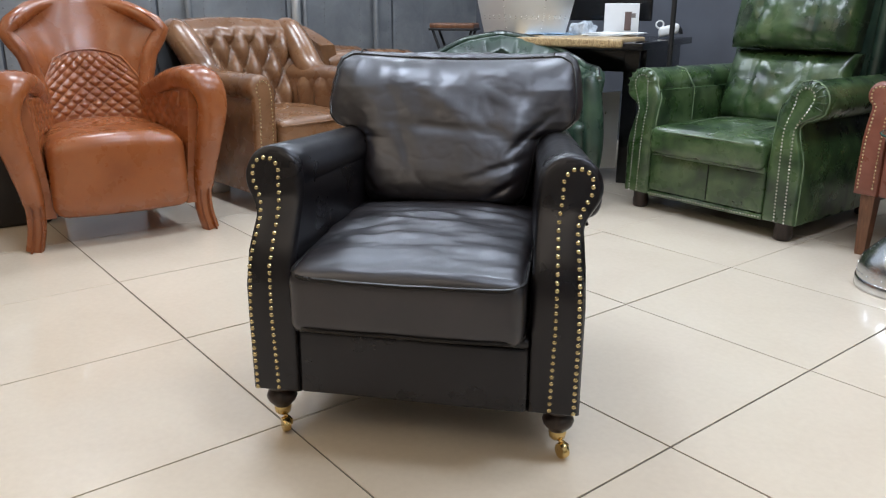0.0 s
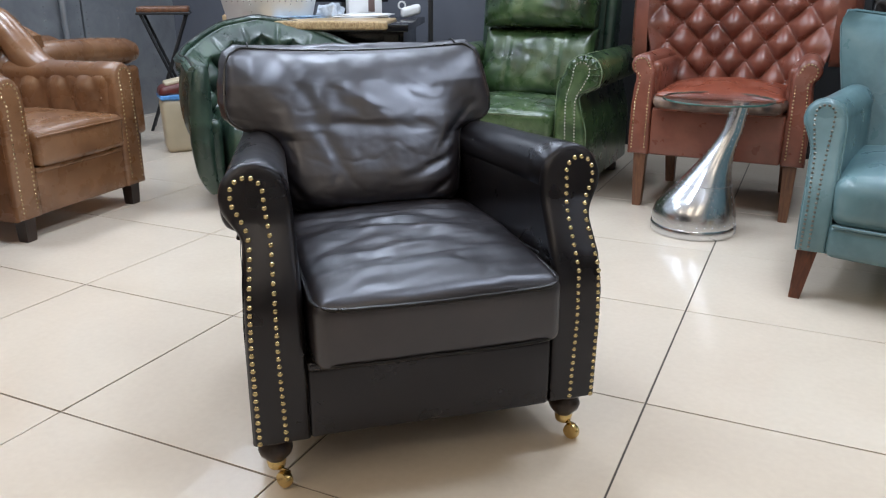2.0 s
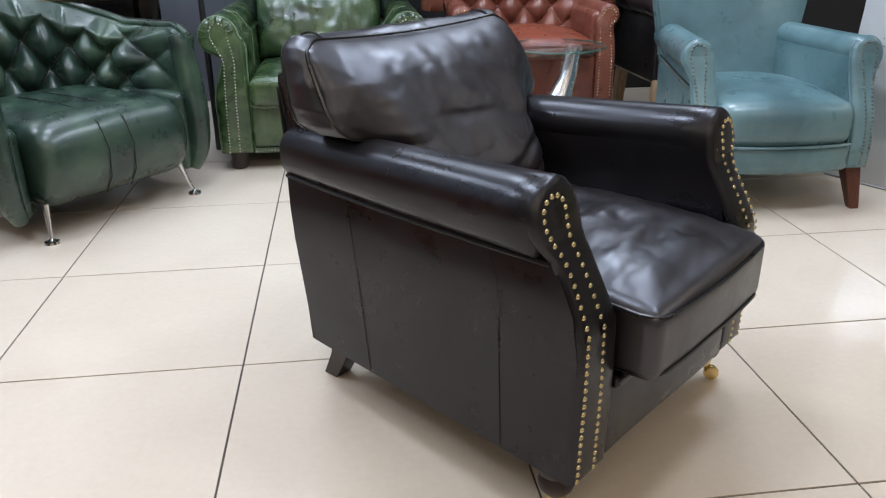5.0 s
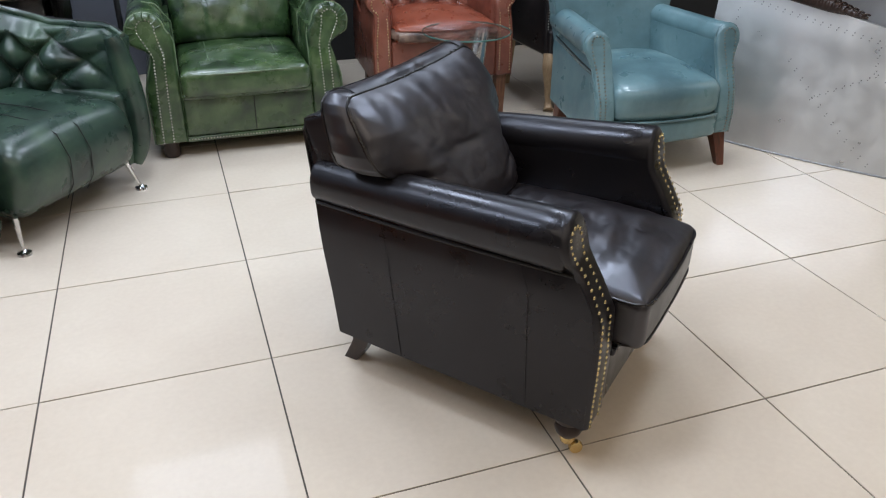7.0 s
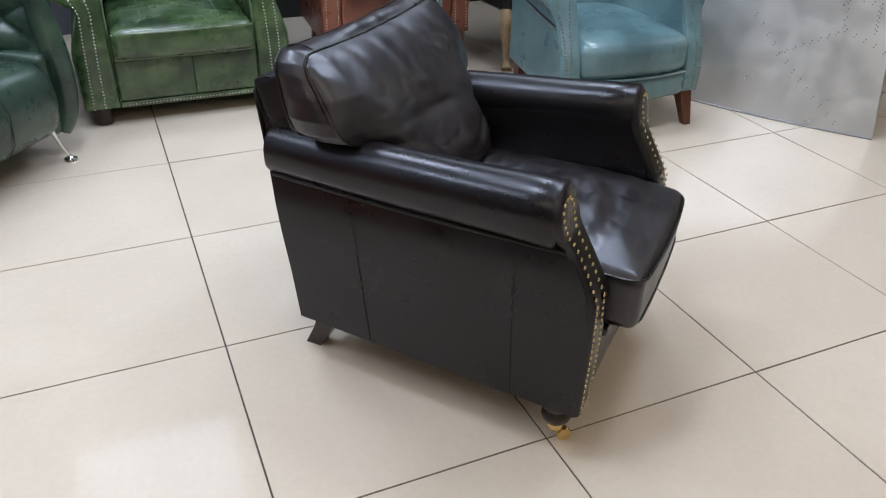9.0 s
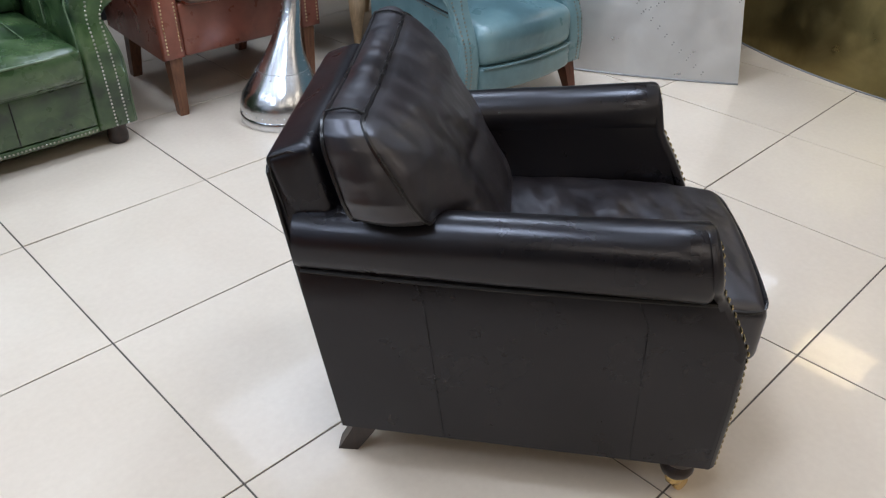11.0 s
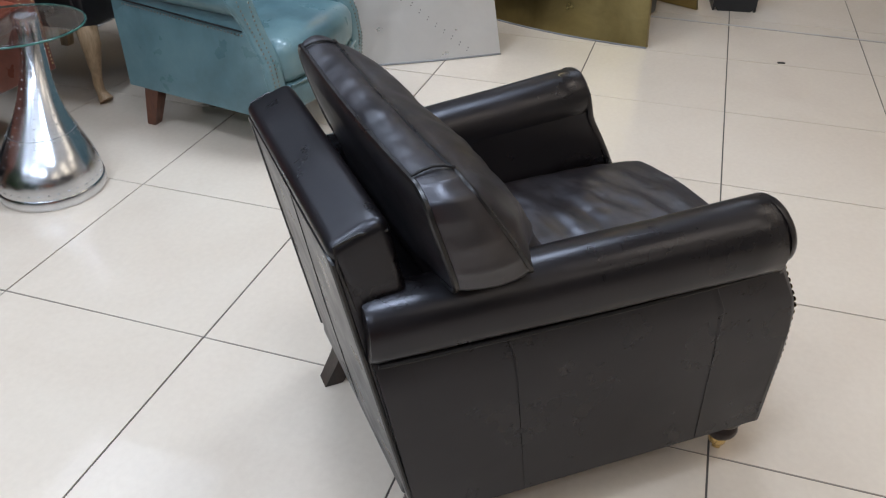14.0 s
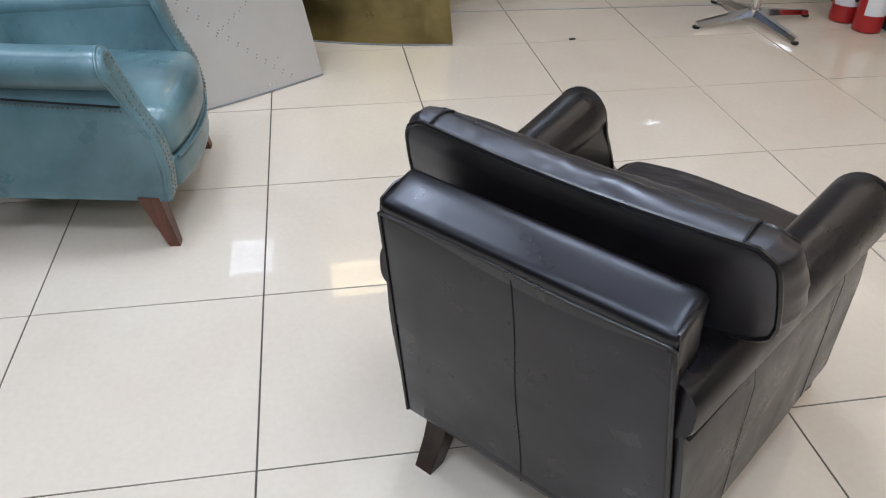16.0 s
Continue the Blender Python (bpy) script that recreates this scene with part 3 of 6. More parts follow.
        q.z += top * (0.036 * w + seat_top(q.x, q.y) * (0.12 + 0.88 * w))
        q.z -= top * 0.012 * max(0.0, -v) ** 3
        q.y -= 0.013 * (1 - u * u) * max(0.0, -v) * (0.5 + 0.5 * top)
        q.x += 0.004 * math.sin(6 * q.y) * (1 if q.x > 0 else -1)
        return q

    seat = part("seat_cushion", rbox((0, SY, 0.352), (0.230, SH, 0.068), 0.022, (90, 110, 6), seat_shape), BLACK_SOFT, ch, "soft creased black leather seat cushion", 180)
    for zz, rad in ((0.412, 0.0042), (0.296, 0.0036)):
        hx, hy, rc = 0.229, SH - 0.001, 0.045
        path = []
        for cx, cy, a0 in ((hx - rc, SY + hy - rc, 0), (-hx + rc, SY + hy - rc, 90), (-hx + rc, SY - hy + rc, 180), (hx - rc, SY - hy + rc, 270)):
            for k in range(7):
                a = radians(a0 + 15 * k)
                path.append((cx + rc * math.cos(a), cy + rc * math.sin(a), zz))
        fine = resample([Vector(p) for p in path + path[:1]], 0.012)
        def put(p):
            u, v = p.x / 0.228, (p.y - SY) / SH
            top = max(0.0, min(1.0, (zz - 0.30) / 0.11))
            p.y -= 0.013 * max(0, 1 - u * u) * max(0.0, -v) * (0.5 + 0.5 * top) + 0.001
            p.z += 0.002 * fbm((p.x, p.y, zz), 7) - top * 0.010 * max(0.0, -v) ** 3
            return p
        part("piping", tube([put(p) for p in fine], rad, 6, True), PIPING, seat)
    # the back: outer frame with a padded top and a rear panel
    def back_shape(q):
        t = (q.z - 0.13) / 0.57
        q.y += 0.106 * t
        half = 0.290 - 0.040 * max(0.0, min(1.0, t))
        q.x *= half / 0.29
        return q

    part("back_panel", rbox((0, 0.708, 0.3915), (0.288, 0.015, 0.2745), 0.008, (10, 1, 10), lambda q: back_shape(q) + Vector((0, 0.004 * (1 - (q.x / 0.29) ** 2) * math.sin(5 * q.x + 2) * math.sin(6 * q.z), 0))), BLACK_LEATHER, ch)

    def top_shape(q):
        t = (q.z - 0.565) / 0.14
        q.y += 0.032 * t
        q.z += 0.013 * math.sin(math.pi * (q.y - 0.70) / 0.09) * max(0, t)
        q.x += 0.003 * fbm((q.x, q.y, q.z), 9)
        return q

    frame_top = part("back_frame", rbox((0, 0.752, 0.634), (0.255, 0.045, 0.072), 0.018, (24, 5, 6), top_shape), BLACK_LEATHER, ch, "padded black leather back frame")
    part("inner_back", rbox((0, 0.70, 0.43), (0.24, 0.03, 0.15), 0.012, (4, 1, 4)), BLACK_LEATHER, ch)
    edge = []
    for z in (0.12, 0.25, 0.4, 0.55, 0.62, 0.664):
        q = back_shape(Vector((-0.289, 0.722, z)))
        edge.append(q)
    top = [back_shape(Vector((x, 0.722, 0.668 + 0.003 * math.sin(14 * x)))) for x in np.linspace(-0.279, 0.279, 15)]
    other = [Vector((-p.x, p.y, p.z)) for p in edge[::-1]]
    part("piping", tube(edge + top + other, 0.0042, 6), PIPING, ch, "black leather piping round the rear panel")
    part("seam", tube([back_shape(Vector((0.0 + 0.002 * math.sin(20 * z), 0.7232 + 0.00364 * math.sin(6 * z), z))) for z in np.linspace(0.122, 0.664, 14)], 0.0013, 5), SEAM, ch)
    for s in (-1, 1):
        part("back_frame_seam", tube([(s * 0.252, 0.712, 0.572), (s * 0.256, 0.73, 0.568), (s * 0.256, 0.785, 0.572)], 0.004, 5), SEAM, ch)
        part("piping", tube([(s * 0.2545, 0.795, 0.58), (s * 0.2535, 0.815, 0.66), (s * 0.250, 0.817, 0.690), (s * 0.2515, 0.785, 0.703), (s * 0.252, 0.742, 0.700)], 0.0030, 5), PIPING, frame_top)
    # the T-shaped back cushion
    half = interp([(0.435, 0.185), (0.46, 0.205), (0.55, 0.216), (0.590, 0.226), (0.602, 0.255), (0.612, 0.292), (0.630, 0.314), (0.66, 0.321), (0.70, 0.316), (0.745, 0.305), (0.765, 0.296), (0.78, 0.270)])
    yf = interp([(0.43, 0.450), (0.52, 0.492), (0.63, 0.556), (0.70, 0.600), (0.78, 0.652)])
    yb = interp([(0.43, 0.640), (0.59, 0.660), (0.74, 0.705), (0.79, 0.715)])

    # creases of the back cushion: from x, z to x, z, then depth and width (a negative depth swells)
    CREASES = (
        (-0.10, 0.622, 0.075, 0.612, 0.006, 0.013), (-0.115, 0.612, -0.07, 0.525, 0.004, 0.018),
        (-0.165, 0.72, -0.12, 0.655, 0.003, 0.016), (-0.05, 0.70, 0.045, 0.635, -0.006, 0.024),
        (0.185, 0.583, 0.245, 0.632, 0.010, 0.009), (0.095, 0.513, 0.175, 0.540, 0.007, 0.010),
        (0.12, 0.462, 0.18, 0.495, 0.007, 0.009), (-0.215, 0.465, -0.14, 0.445, 0.006, 0.009),
        (-0.205, 0.515, -0.165, 0.463, 0.006, 0.010), (-0.29, 0.625, -0.225, 0.585, 0.010, 0.009),
        (0.05, 0.742, 0.15, 0.70, 0.003, 0.016), (-0.24, 0.70, -0.17, 0.63, -0.004, 0.030))

    def folds(x, z):
        d = 0.006 * fbm((x * 1.0 + 5, 0, z * 1.1), 5, 2)
        for x0, z0, x1, z1, deep, wide in CREASES:
            dx, dz = x1 - x0, z1 - z0
            t = ((x - x0) * dx + (z - z0) * dz) / (dx * dx + dz * dz)
            e = max(0.0, min(1.0, t)) - t
            far = math.hypot(x - x0 - t * dx, z - z0 - t * dz)
            d += deep * math.exp(-(far / wide) ** 2 - (e * 2.2) ** 2) * (0.5 + 0.5 * math.sin(math.pi * max(0.0, min(1.0, t))))
        n = fbm((x + 4.4 + 0.3 * z, 2, 1.5 * z), 7, 3)
        d += 0.0010 * math.exp(-(n / 0.13) ** 2)
        pucker = max(0.0, min(1.0, (z - 0.70) / 0.06))
        d += 0.0022 * pucker * math.sin(70 * x + 5 * fbm((x, 3, z), 6, 2))
        return d + 0.0012 * fbm((x * 3, 4, z * 3), 9, 2)

    def cush(a, v, front=True):
        z = 0.435 + 0.345 * v
        x = a * half(z)
        dip = 0.010 * (1 - min(1.0, abs(x) / 0.26) ** 2) * max(0.0, v - 0.8) / 0.2
        e = max(0.0, 1 - abs(a) ** 5) ** 0.55 * max(0.0, 1 - abs(2 * v - 1) ** 5) ** 0.55
        lobe = max(0.0, min(1.0, (abs(x) - 0.17) / 0.11))
        lobe = lobe * lobe * (3 - 2 * lobe)
        e *= 1 - lobe * (1 - max(0.0, min(1.0, (z - 0.585) / 0.12)))
        if front:
            y = yf(z) - (0.058 + 0.018 * (1 - v)) * e + folds(x, z) * (0.2 + 0.8 * min(1.0, e * 1.4))
        else:
            y = yb(z) + 0.012 * e
        return Vector((x - 0.014 + 0.004 * math.sin(26 * z) * (1 if a > 0 else -1) * abs(a) ** 6, y, z - dip))

    bm = bmesh.new()
    NA, NV = 130, 110
    vs_ = [(j / NV) for j in range(NV + 1)]
    as_ = [math.sin((2 * i / NA - 1) * math.pi / 2 * 0.98) / math.sin(math.pi / 2 * 0.98) for i in range(NA + 1)]
    F = [[bm.verts.new(cush(a, v)) for v in vs_] for a in as_]
    B = [[bm.verts.new(cush(a, v, False)) for v in vs_] for a in as_]
    rim = [(i, 0) for i in range(NA)] + [(NA, j) for j in range(NV)] + [(i, NV) for i in range(NA, 0, -1)] + [(0, j) for j in range(NV, 0, -1)]
    for i in range(NA):
        for j in range(NV):
            bm.faces.new((F[i][j], F[i + 1][j], F[i + 1][j + 1], F[i][j + 1]))
            bm.faces.new((B[i][j], B[i][j + 1], B[i + 1][j + 1], B[i + 1][j]))
    centre = Vector((0, 0, 0.61))
    edge_f = [F[i][j].co.copy() for i, j in rim]
    edge_b = [B[i][j].co.copy() for i, j in rim]
    n = len(rim)
    rings = [[F[i][j] for i, j in rim]]
    for t, puff in ((0.12, 0.008), (0.32, 0.014), (0.5, 0.0155), (0.68, 0.014), (0.88, 0.008)):
        ring = []
        for f, b in zip(edge_f, edge_b):
            out = (Vector((f.x, 0, f.z)) - centre).normalized()
            p = f.lerp(b, t)
            ring.append(bm.verts.new(p + out * (puff + 0.004 * fbm((p.x, p.y, p.z), 11) + 0.0015 * fbm((p.x + 3, p.y, p.z), 30))))
        rings.append(ring)
    rings.append([B[i][j] for i, j in rim])
    for r0, r1 in zip(rings, rings[1:]):
        for k in range(n):
            bm.faces.new((r0[k], r1[k], r1[(k + 1) % n], r0[(k + 1) % n]))
    back = part("back_cushion", bm, BLACK_SOFT, ch, "plump creased T-shaped black leather back cushion", 60)
    for edge_line in (edge_f, edge_b):
        part("piping", tube(resample(edge_line + edge_line[:1], 0.012), 0.0046, 6, True), PIPING, back)
    for s in (-1, 1):
        f, b = cush(s * 0.93, 1.0), cush(s * 0.93, 1.0, False)
        part("seam", tube([f.lerp(b, t) + Vector((0, 0, 0.004 + 0.008 * math.sin(math.pi * t))) for t in (0, 0.25, 0.5, 0.75, 1)], 0.0022, 5), SEAM, back)
    return ch


black_armchair(pose(0.2765, 0.146, 0, 0, 0, 41.5))


# ---- cognac wing chair with quilted back ----
def cognac_chair(m):
    ch = thing("armchair", m, "cognac leather wing chair with diamond-quilted back and swept arms", "armchair")
    part("seat", rbox((0, 0.28, 0.265), (0.250, 0.285, 0.145), 0.05, (10, 10, 6), lambda q: Vector((q.x * (1 + 0.1 * (0.41 - q.z)), q.y - 0.02 * (1 - (q.x / 0.25) ** 2) + 0.03 * (q.z - 0.26), q.z + (0.03 * (1 - (q.x / 0.26) ** 2) * max(0, (q.z - 0.27) / 0.14)) - 0.01 * max(0.0, 0.2 - q.z) * 4 * (1 - (q.x / .25) ** 2)))), TAN, ch, "smooth cognac leather seat with stitched pocket")
    part("stitching", tube(smooth_path([(-0.2, 0.006, 0.335), (-0.15, -0.002, 0.352), (-0.06, -0.015, 0.365), (0.06, -0.015, 0.368), (0.15, -0.003, 0.352), (0.2, 0.005, 0.332)]), 0.0022, 5), TAN_DARK, ch)
    part("stitching", tube(smooth_path([(-0.1, -0.005, 0.195), (-0.04, -0.01, 0.21), (0.05, -0.01, 0.215), (0.1, -0.006, 0.22)]), 0.0018, 5), TAN_DARK, ch)

    def shell(u, v):
        # u across, v up: waist then flared wings
        a = 2 * u - 1
        half = float(np.interp(v, [0, 0.35, 0.6, 0.85, 1], [0.20, 0.21, 0.245, 0.305, 0.262]))
        z = 0.40 + 0.515 * v - 0.16 * max(0.0, v - 0.6) * abs(a) ** 4
        y = 0.50 + 0.17 * v - 0.20 * abs(a) ** 2.6 * (0.35 + 0.65 * v)
        return Vector((a * half, y, z))

    part("backrest", slab(shell, 28, 20, lambda u, v: Vector((0.02 * (2 * u - 1), 0.07, 0.0))), TAN, ch, "flared cognac leather backrest with wings")
    rim = [shell(0.0, v) + Vector((0, 0.035, 0)) for v in np.linspace(0.15, 0.94, 10)] + [shell(u, 1.0) + Vector((0, 0.035, -0.012)) for u in np.linspace(0.05, 0.95, 14)] + [shell(1.0, v) + Vector((0, 0.035, 0)) for v in np.linspace(0.94, 0.15, 10)]
    part("rolled_edge", tube(rim, 0.034, 12), TAN, ch, "thick rolled cognac leather edge")

    def quilt(u, v):
        uu = 0.01 + 0.98 * u
        p = shell(0.5 + (uu - 0.5) * (1.0 - 0.42 * max(0, v - 0.55) / 0.45), 0.05 + 0.57 * v * (1 - 0.12 * abs(2 * u - 1) ** 2))
        a, b = u * 7.5 + v * 6.5, u * 7.5 - v * 6.5
        h = (abs(math.sin(math.pi * a)) * abs(math.sin(math.pi * b))) ** 0.5
        edge = min(1.0, 8 * min(u, 1 - u, v, 1 - v))
        return p + Vector((0, -0.008 - 0.014 * h * edge, 0))

    part("quilted_panel", slab(quilt, 120, 100, (0, 0.008, 0)), TAN, ch, "diamond-quilted cognac leather panel", 180)
    outline = [quilt(0, v) for v in np.linspace(0, 1, 12)] + [quilt(u, 1) for u in np.linspace(0.04, 0.96, 16)] + [quilt(1, v) for v in np.linspace(1, 0, 12)]
    part("piping", tube([p + Vector((0, -0.004, 0)) for p in outline], 0.0045, 6), TAN, ch)

    def seat_quilt(u, v):
        x = (u - 0.5) * 0.36 * (1 - 0.25 * v)
        a, b = u * 6 + v * 2.5, u * 6 - v * 2.5
        h = (abs(math.sin(math.pi * a)) * abs(math.sin(math.pi * b))) ** 0.5
        return Vector((x, 0.46 - 0.22 * v + 0.08 * abs(2 * u - 1) ** 2 * v, 0.438 + 0.012 * h * min(1, 6 * min(u, 1 - u, v, 1 - v)) - 0.02 * (2 * u - 1) ** 2))

    part("quilted_seat_panel", slab(seat_quilt, 60, 26, (0, 0, -0.02)), TAN, ch, "", 180)
    for s in (-1, 1):
        # swept arm that runs down into the foot
        line = smooth_path([(0.335, 0.055, 0.0), (0.315, 0.06, 0.10), (0.318, 0.05, 0.22), (0.345, 0.03, 0.36), (0.372, 0.02, 0.50), (0.362, 0.03, 0.585), (0.33, 0.08, 0.625), (0.29, 0.2, 0.615), (0.255, 0.34, 0.57), (0.23, 0.46, 0.53)], 5)
        wid = np.interp(np.linspace(0, 1, len(line)), [0, 0.15, 0.4, 0.6, 0.75, 1], [0.032, 0.034, 0.052, 0.070, 0.066, 0.055])
        rings = []
        for i, p in enumerate(line):
            a, b = line[max(i - 1, 0)], line[min(i + 1, len(line) - 1)]
            t = (b - a).normalized()
            side = Vector((1, 0.25, 0)) if i < 0.62 * len(line) else Vector((1, 0.3, 0.15))
            side = (side - t * side.dot(t)).normalized()
            w = t.cross(side)
            ring = []
            for k in range(16):
                an = 2 * math.pi * k / 16
                ca, sa = math.cos(an), math.sin(an)
                e = lambda q: math.copysign(abs(q) ** 0.7, q)
                d = p + side * e(ca) * wid[i] + w * e(sa) * (0.030 + (0.016 if i > 8 else 0.0))
                ring.append(Vector((s * d.x, d.y, d.z)))
            rings.append(ring)
        arm = part("arm", loft(rings), TAN, ch, "swept cognac leather arm ending in a foot", 60)
        for off in (-0.016, 0.016):
            part("piping", tube([Vector((s * (p.x + off), p.y - 0.036 + 0.012 * min(1, i / 40), p.z + (0.012 if i > 24 else 0))) for i, p in enumerate(line[:30])], 0.0045, 6), TAN_DARK, arm)

        def side_panel(u, v):
            y = 0.045 + 0.475 * u
            z = 0.12 + (0.47 - 0.06 * u) * v
            return Vector((s * (0.305 + 0.045 * v * (1 - u) - 0.07 * u), y, z))

        part("side_panel", slab(side_panel, 8, 8, (-s * 0.06, 0, 0)), TAN, ch)

        def arm_quilt(u, v):
            y = 0.12 + 0.33 * u
            z = 0.42 + (0.15 - 0.03 * u) * v
            a, b = u * 5 + v * 2.2, u * 5 - v * 2.2
            h = (abs(math.sin(math.pi * a)) * abs(math.sin(math.pi * b))) ** 0.5
            return Vector((s * (0.240 + 0.03 * (1 - u) - 0.055 * u - 0.012 * h), y, z))

        part("quilted_arm_panel", slab(arm_quilt, 44, 20, (s * 0.03, 0, 0)), TAN, ch, "", 180)
        rect_leg(ch, s * 0.2, 0.56, 0.14, 0.03, 0.022, TAN_DARK, 0, 0.03, "rear_leg")
    return ch


cognac_chair(pose(-1.655, 0.185, 0, 0, 0, 82.5))


# ---- tufted brown club chair ----
def brown_chair(m, label, buttons=True):
    ch = thing("armchair", m, label, "armchair", "brown tufted armchairs")
    yp = interp([(0.1, 0.0), (0.5, 0.0), (0.62, 0.012)])
    for s in (-1, 1):
        facing, spots = scroll_arm(ch, s, BROWN, ANTIQUE, 0.09, 0.352, 0.235, (0.49, 0.346), (0.297, 0.555, 0.060), yp, 0.70, -0.02, None, 0.0, inset=0.026, front_puff=0.010)
        nail_trim(facing, spots, 0.0046, ANTIQUE)
        rect_leg(ch, s * 0.29, 0.03, 0.092, 0.026, 0.022, DARKWOOD)
        rect_leg(ch, s * 0.29, 0.66, 0.092, 0.026, 0.022, DARKWOOD, 0, 0.02)

        def inside(u, v):
            h = tufted(u * 0.9 + 0.05, 0.25 + v * 0.5, 8, 2)
            env = max(0.0, min(1.0, 9 * u, 4 * (1 - v), 9 * (1 - u)))
            return Vector((s * (0.243 - (0.010 + 0.030 * h) * env ** 0.6), 0.03 + 0.53 * u, 0.36 + 0.21 * v))

        part("tufted_arm_panel", slab(inside, 40, 16, (s * 0.02, 0, 0)), BROWN, ch, "", 180)
        studs("button", ch, [(inside(u, 0.5), (-s, 0, 0)) for u in (0.083, 0.361, 0.639, 0.917)], 0.009, BROWN)
        part("shoulder", tube(smooth_path([(s * 0.296, 0.36, 0.545), (s * 0.300, 0.47, 0.590), (s * 0.312, 0.57, 0.680), (s * 0.322, 0.67, 0.765), (s * 0.318, 0.74, 0.785)], 4), [0.060 + 0.012 * math.sin(math.pi * k / 16) for k in range(17)], 16), BROWN, ch, "padded shoulder that slopes from back to arm")
    part("front_rail", rbox((0, 0.03, 0.175), (0.236, 0.032, 0.085), 0.01, (6, 2, 3)), BROWN, ch)
    part("rail_lip", rbox((0, 0.02, 0.262), (0.236, 0.03, 0.011), 0.008, (6, 2, 1)), BROWN, ch)
    seat = part("seat_cushion", cushion((0, 0.28, 0.340), (0.232, 0.31, 0.067), 0.025, 0.03, 0.006, 2.0, (16, 18, 4), 0.012), BROWN, ch, "worn brown leather seat cushion")
    part("piping", tube([(-0.228, -0.028, 0.388), (-0.12, -0.041, 0.392), (0, -0.046, 0.394), (0.12, -0.041, 0.392), (0.228, -0.028, 0.388)], 0.0045, 6), BROWN, seat)
    part("deck", rbox((0, 0.36, 0.2), (0.24, 0.33, 0.09), 0.01, (2, 2, 2)), BROWN, ch)

    def back(u, v):
        a = 2 * u - 1
        half = 0.285 + 0.075 * v
        z = 0.36 + 0.485 * v - 0.035 * abs(a) ** 3 * v
        y = 0.58 + 0.13 * v - 0.10 * abs(a) ** 3
        roll = 0.06 * max(0.0, v - 0.82) / 0.18
        k = max(0.0, min(1.0, (v - 0.74) / 0.18))
        h = tufted(u, v * 0.86, 12, 5) * (1 - k) + 0.92 * k
        return Vector((a * half, y - 0.055 * h * min(1, 6 * min(u, 1 - u)) * min(1.0, 8 * (1 - v) + 0.2) + roll, z))

    part("backrest", slab(back, 72, 60, lambda u, v: Vector((0, 0.10, 0))), BROWN, ch, "deep diamond-tufted brown leather backrest", 180)
    studs("button", ch, [(back(u, v / 0.86) + Vector((0, -0.004, 0)), (0, -1, 0.2)) for u, v in buttons_of(12, 5) if v / 0.86 < 0.8], 0.010, BROWN)
    part("rear_panel", rbox((0, 0.74, 0.46), (0.30, 0.03, 0.36), 0.02, (4, 1, 4), lambda q: Vector((q.x * (0.90 + 0.1 * (q.z - .4)), q.y + 0.16 * (q.z - 0.3), q.z))), BROWN, ch)
    return ch


brown_chair(pose(-1.77, 1.13, 0, 0, 0, 96), "brown leather tufted club chair with nailheads and dark feet")


# ---- rounded club chair behind it ----
def round_club(m):
    ch = thing("armchair", m, "tan leather club chair with low rounded arms behind another chair", "armchair")
    part("seat", rbox((0, 0.33, 0.24), (0.25, 0.30, 0.15), 0.05, (6, 6, 4)), BROWN, ch)
    for s in (-1, 1):
        line = [(s * 0.31, y, 0.535 + 0.04 * math.sin(2.4 * y + 0.5)) for y in np.linspace(0.0, 0.68, 12)]
        part("arm", tube(line, [0.055] + [0.075] * 10 + [0.06], 14), BROWN, ch)
        part("side_panel", rbox((s * 0.32, 0.34, 0.28), (0.05, 0.33, 0.2), 0.03, (2, 6, 3)), BROWN, ch)
        for y in (0.05, 0.6):
            rect_leg(ch, s * 0.3, y, 0.09, 0.024, 0.02, DARKWOOD)

    def back(u, v):
        a = 2 * u - 1
        return Vector((a * 0.36, 0.62 + 0.1 * v - 0.08 * a * a, 0.3 + (0.50 - 0.12 * a * a) * v))

    part("backrest", slab(back, 16, 10, (0, 0.1, 0)), BROWN, ch)
    return ch


round_club(pose(-3.12, 2.46, 0, 0, 0, 180))


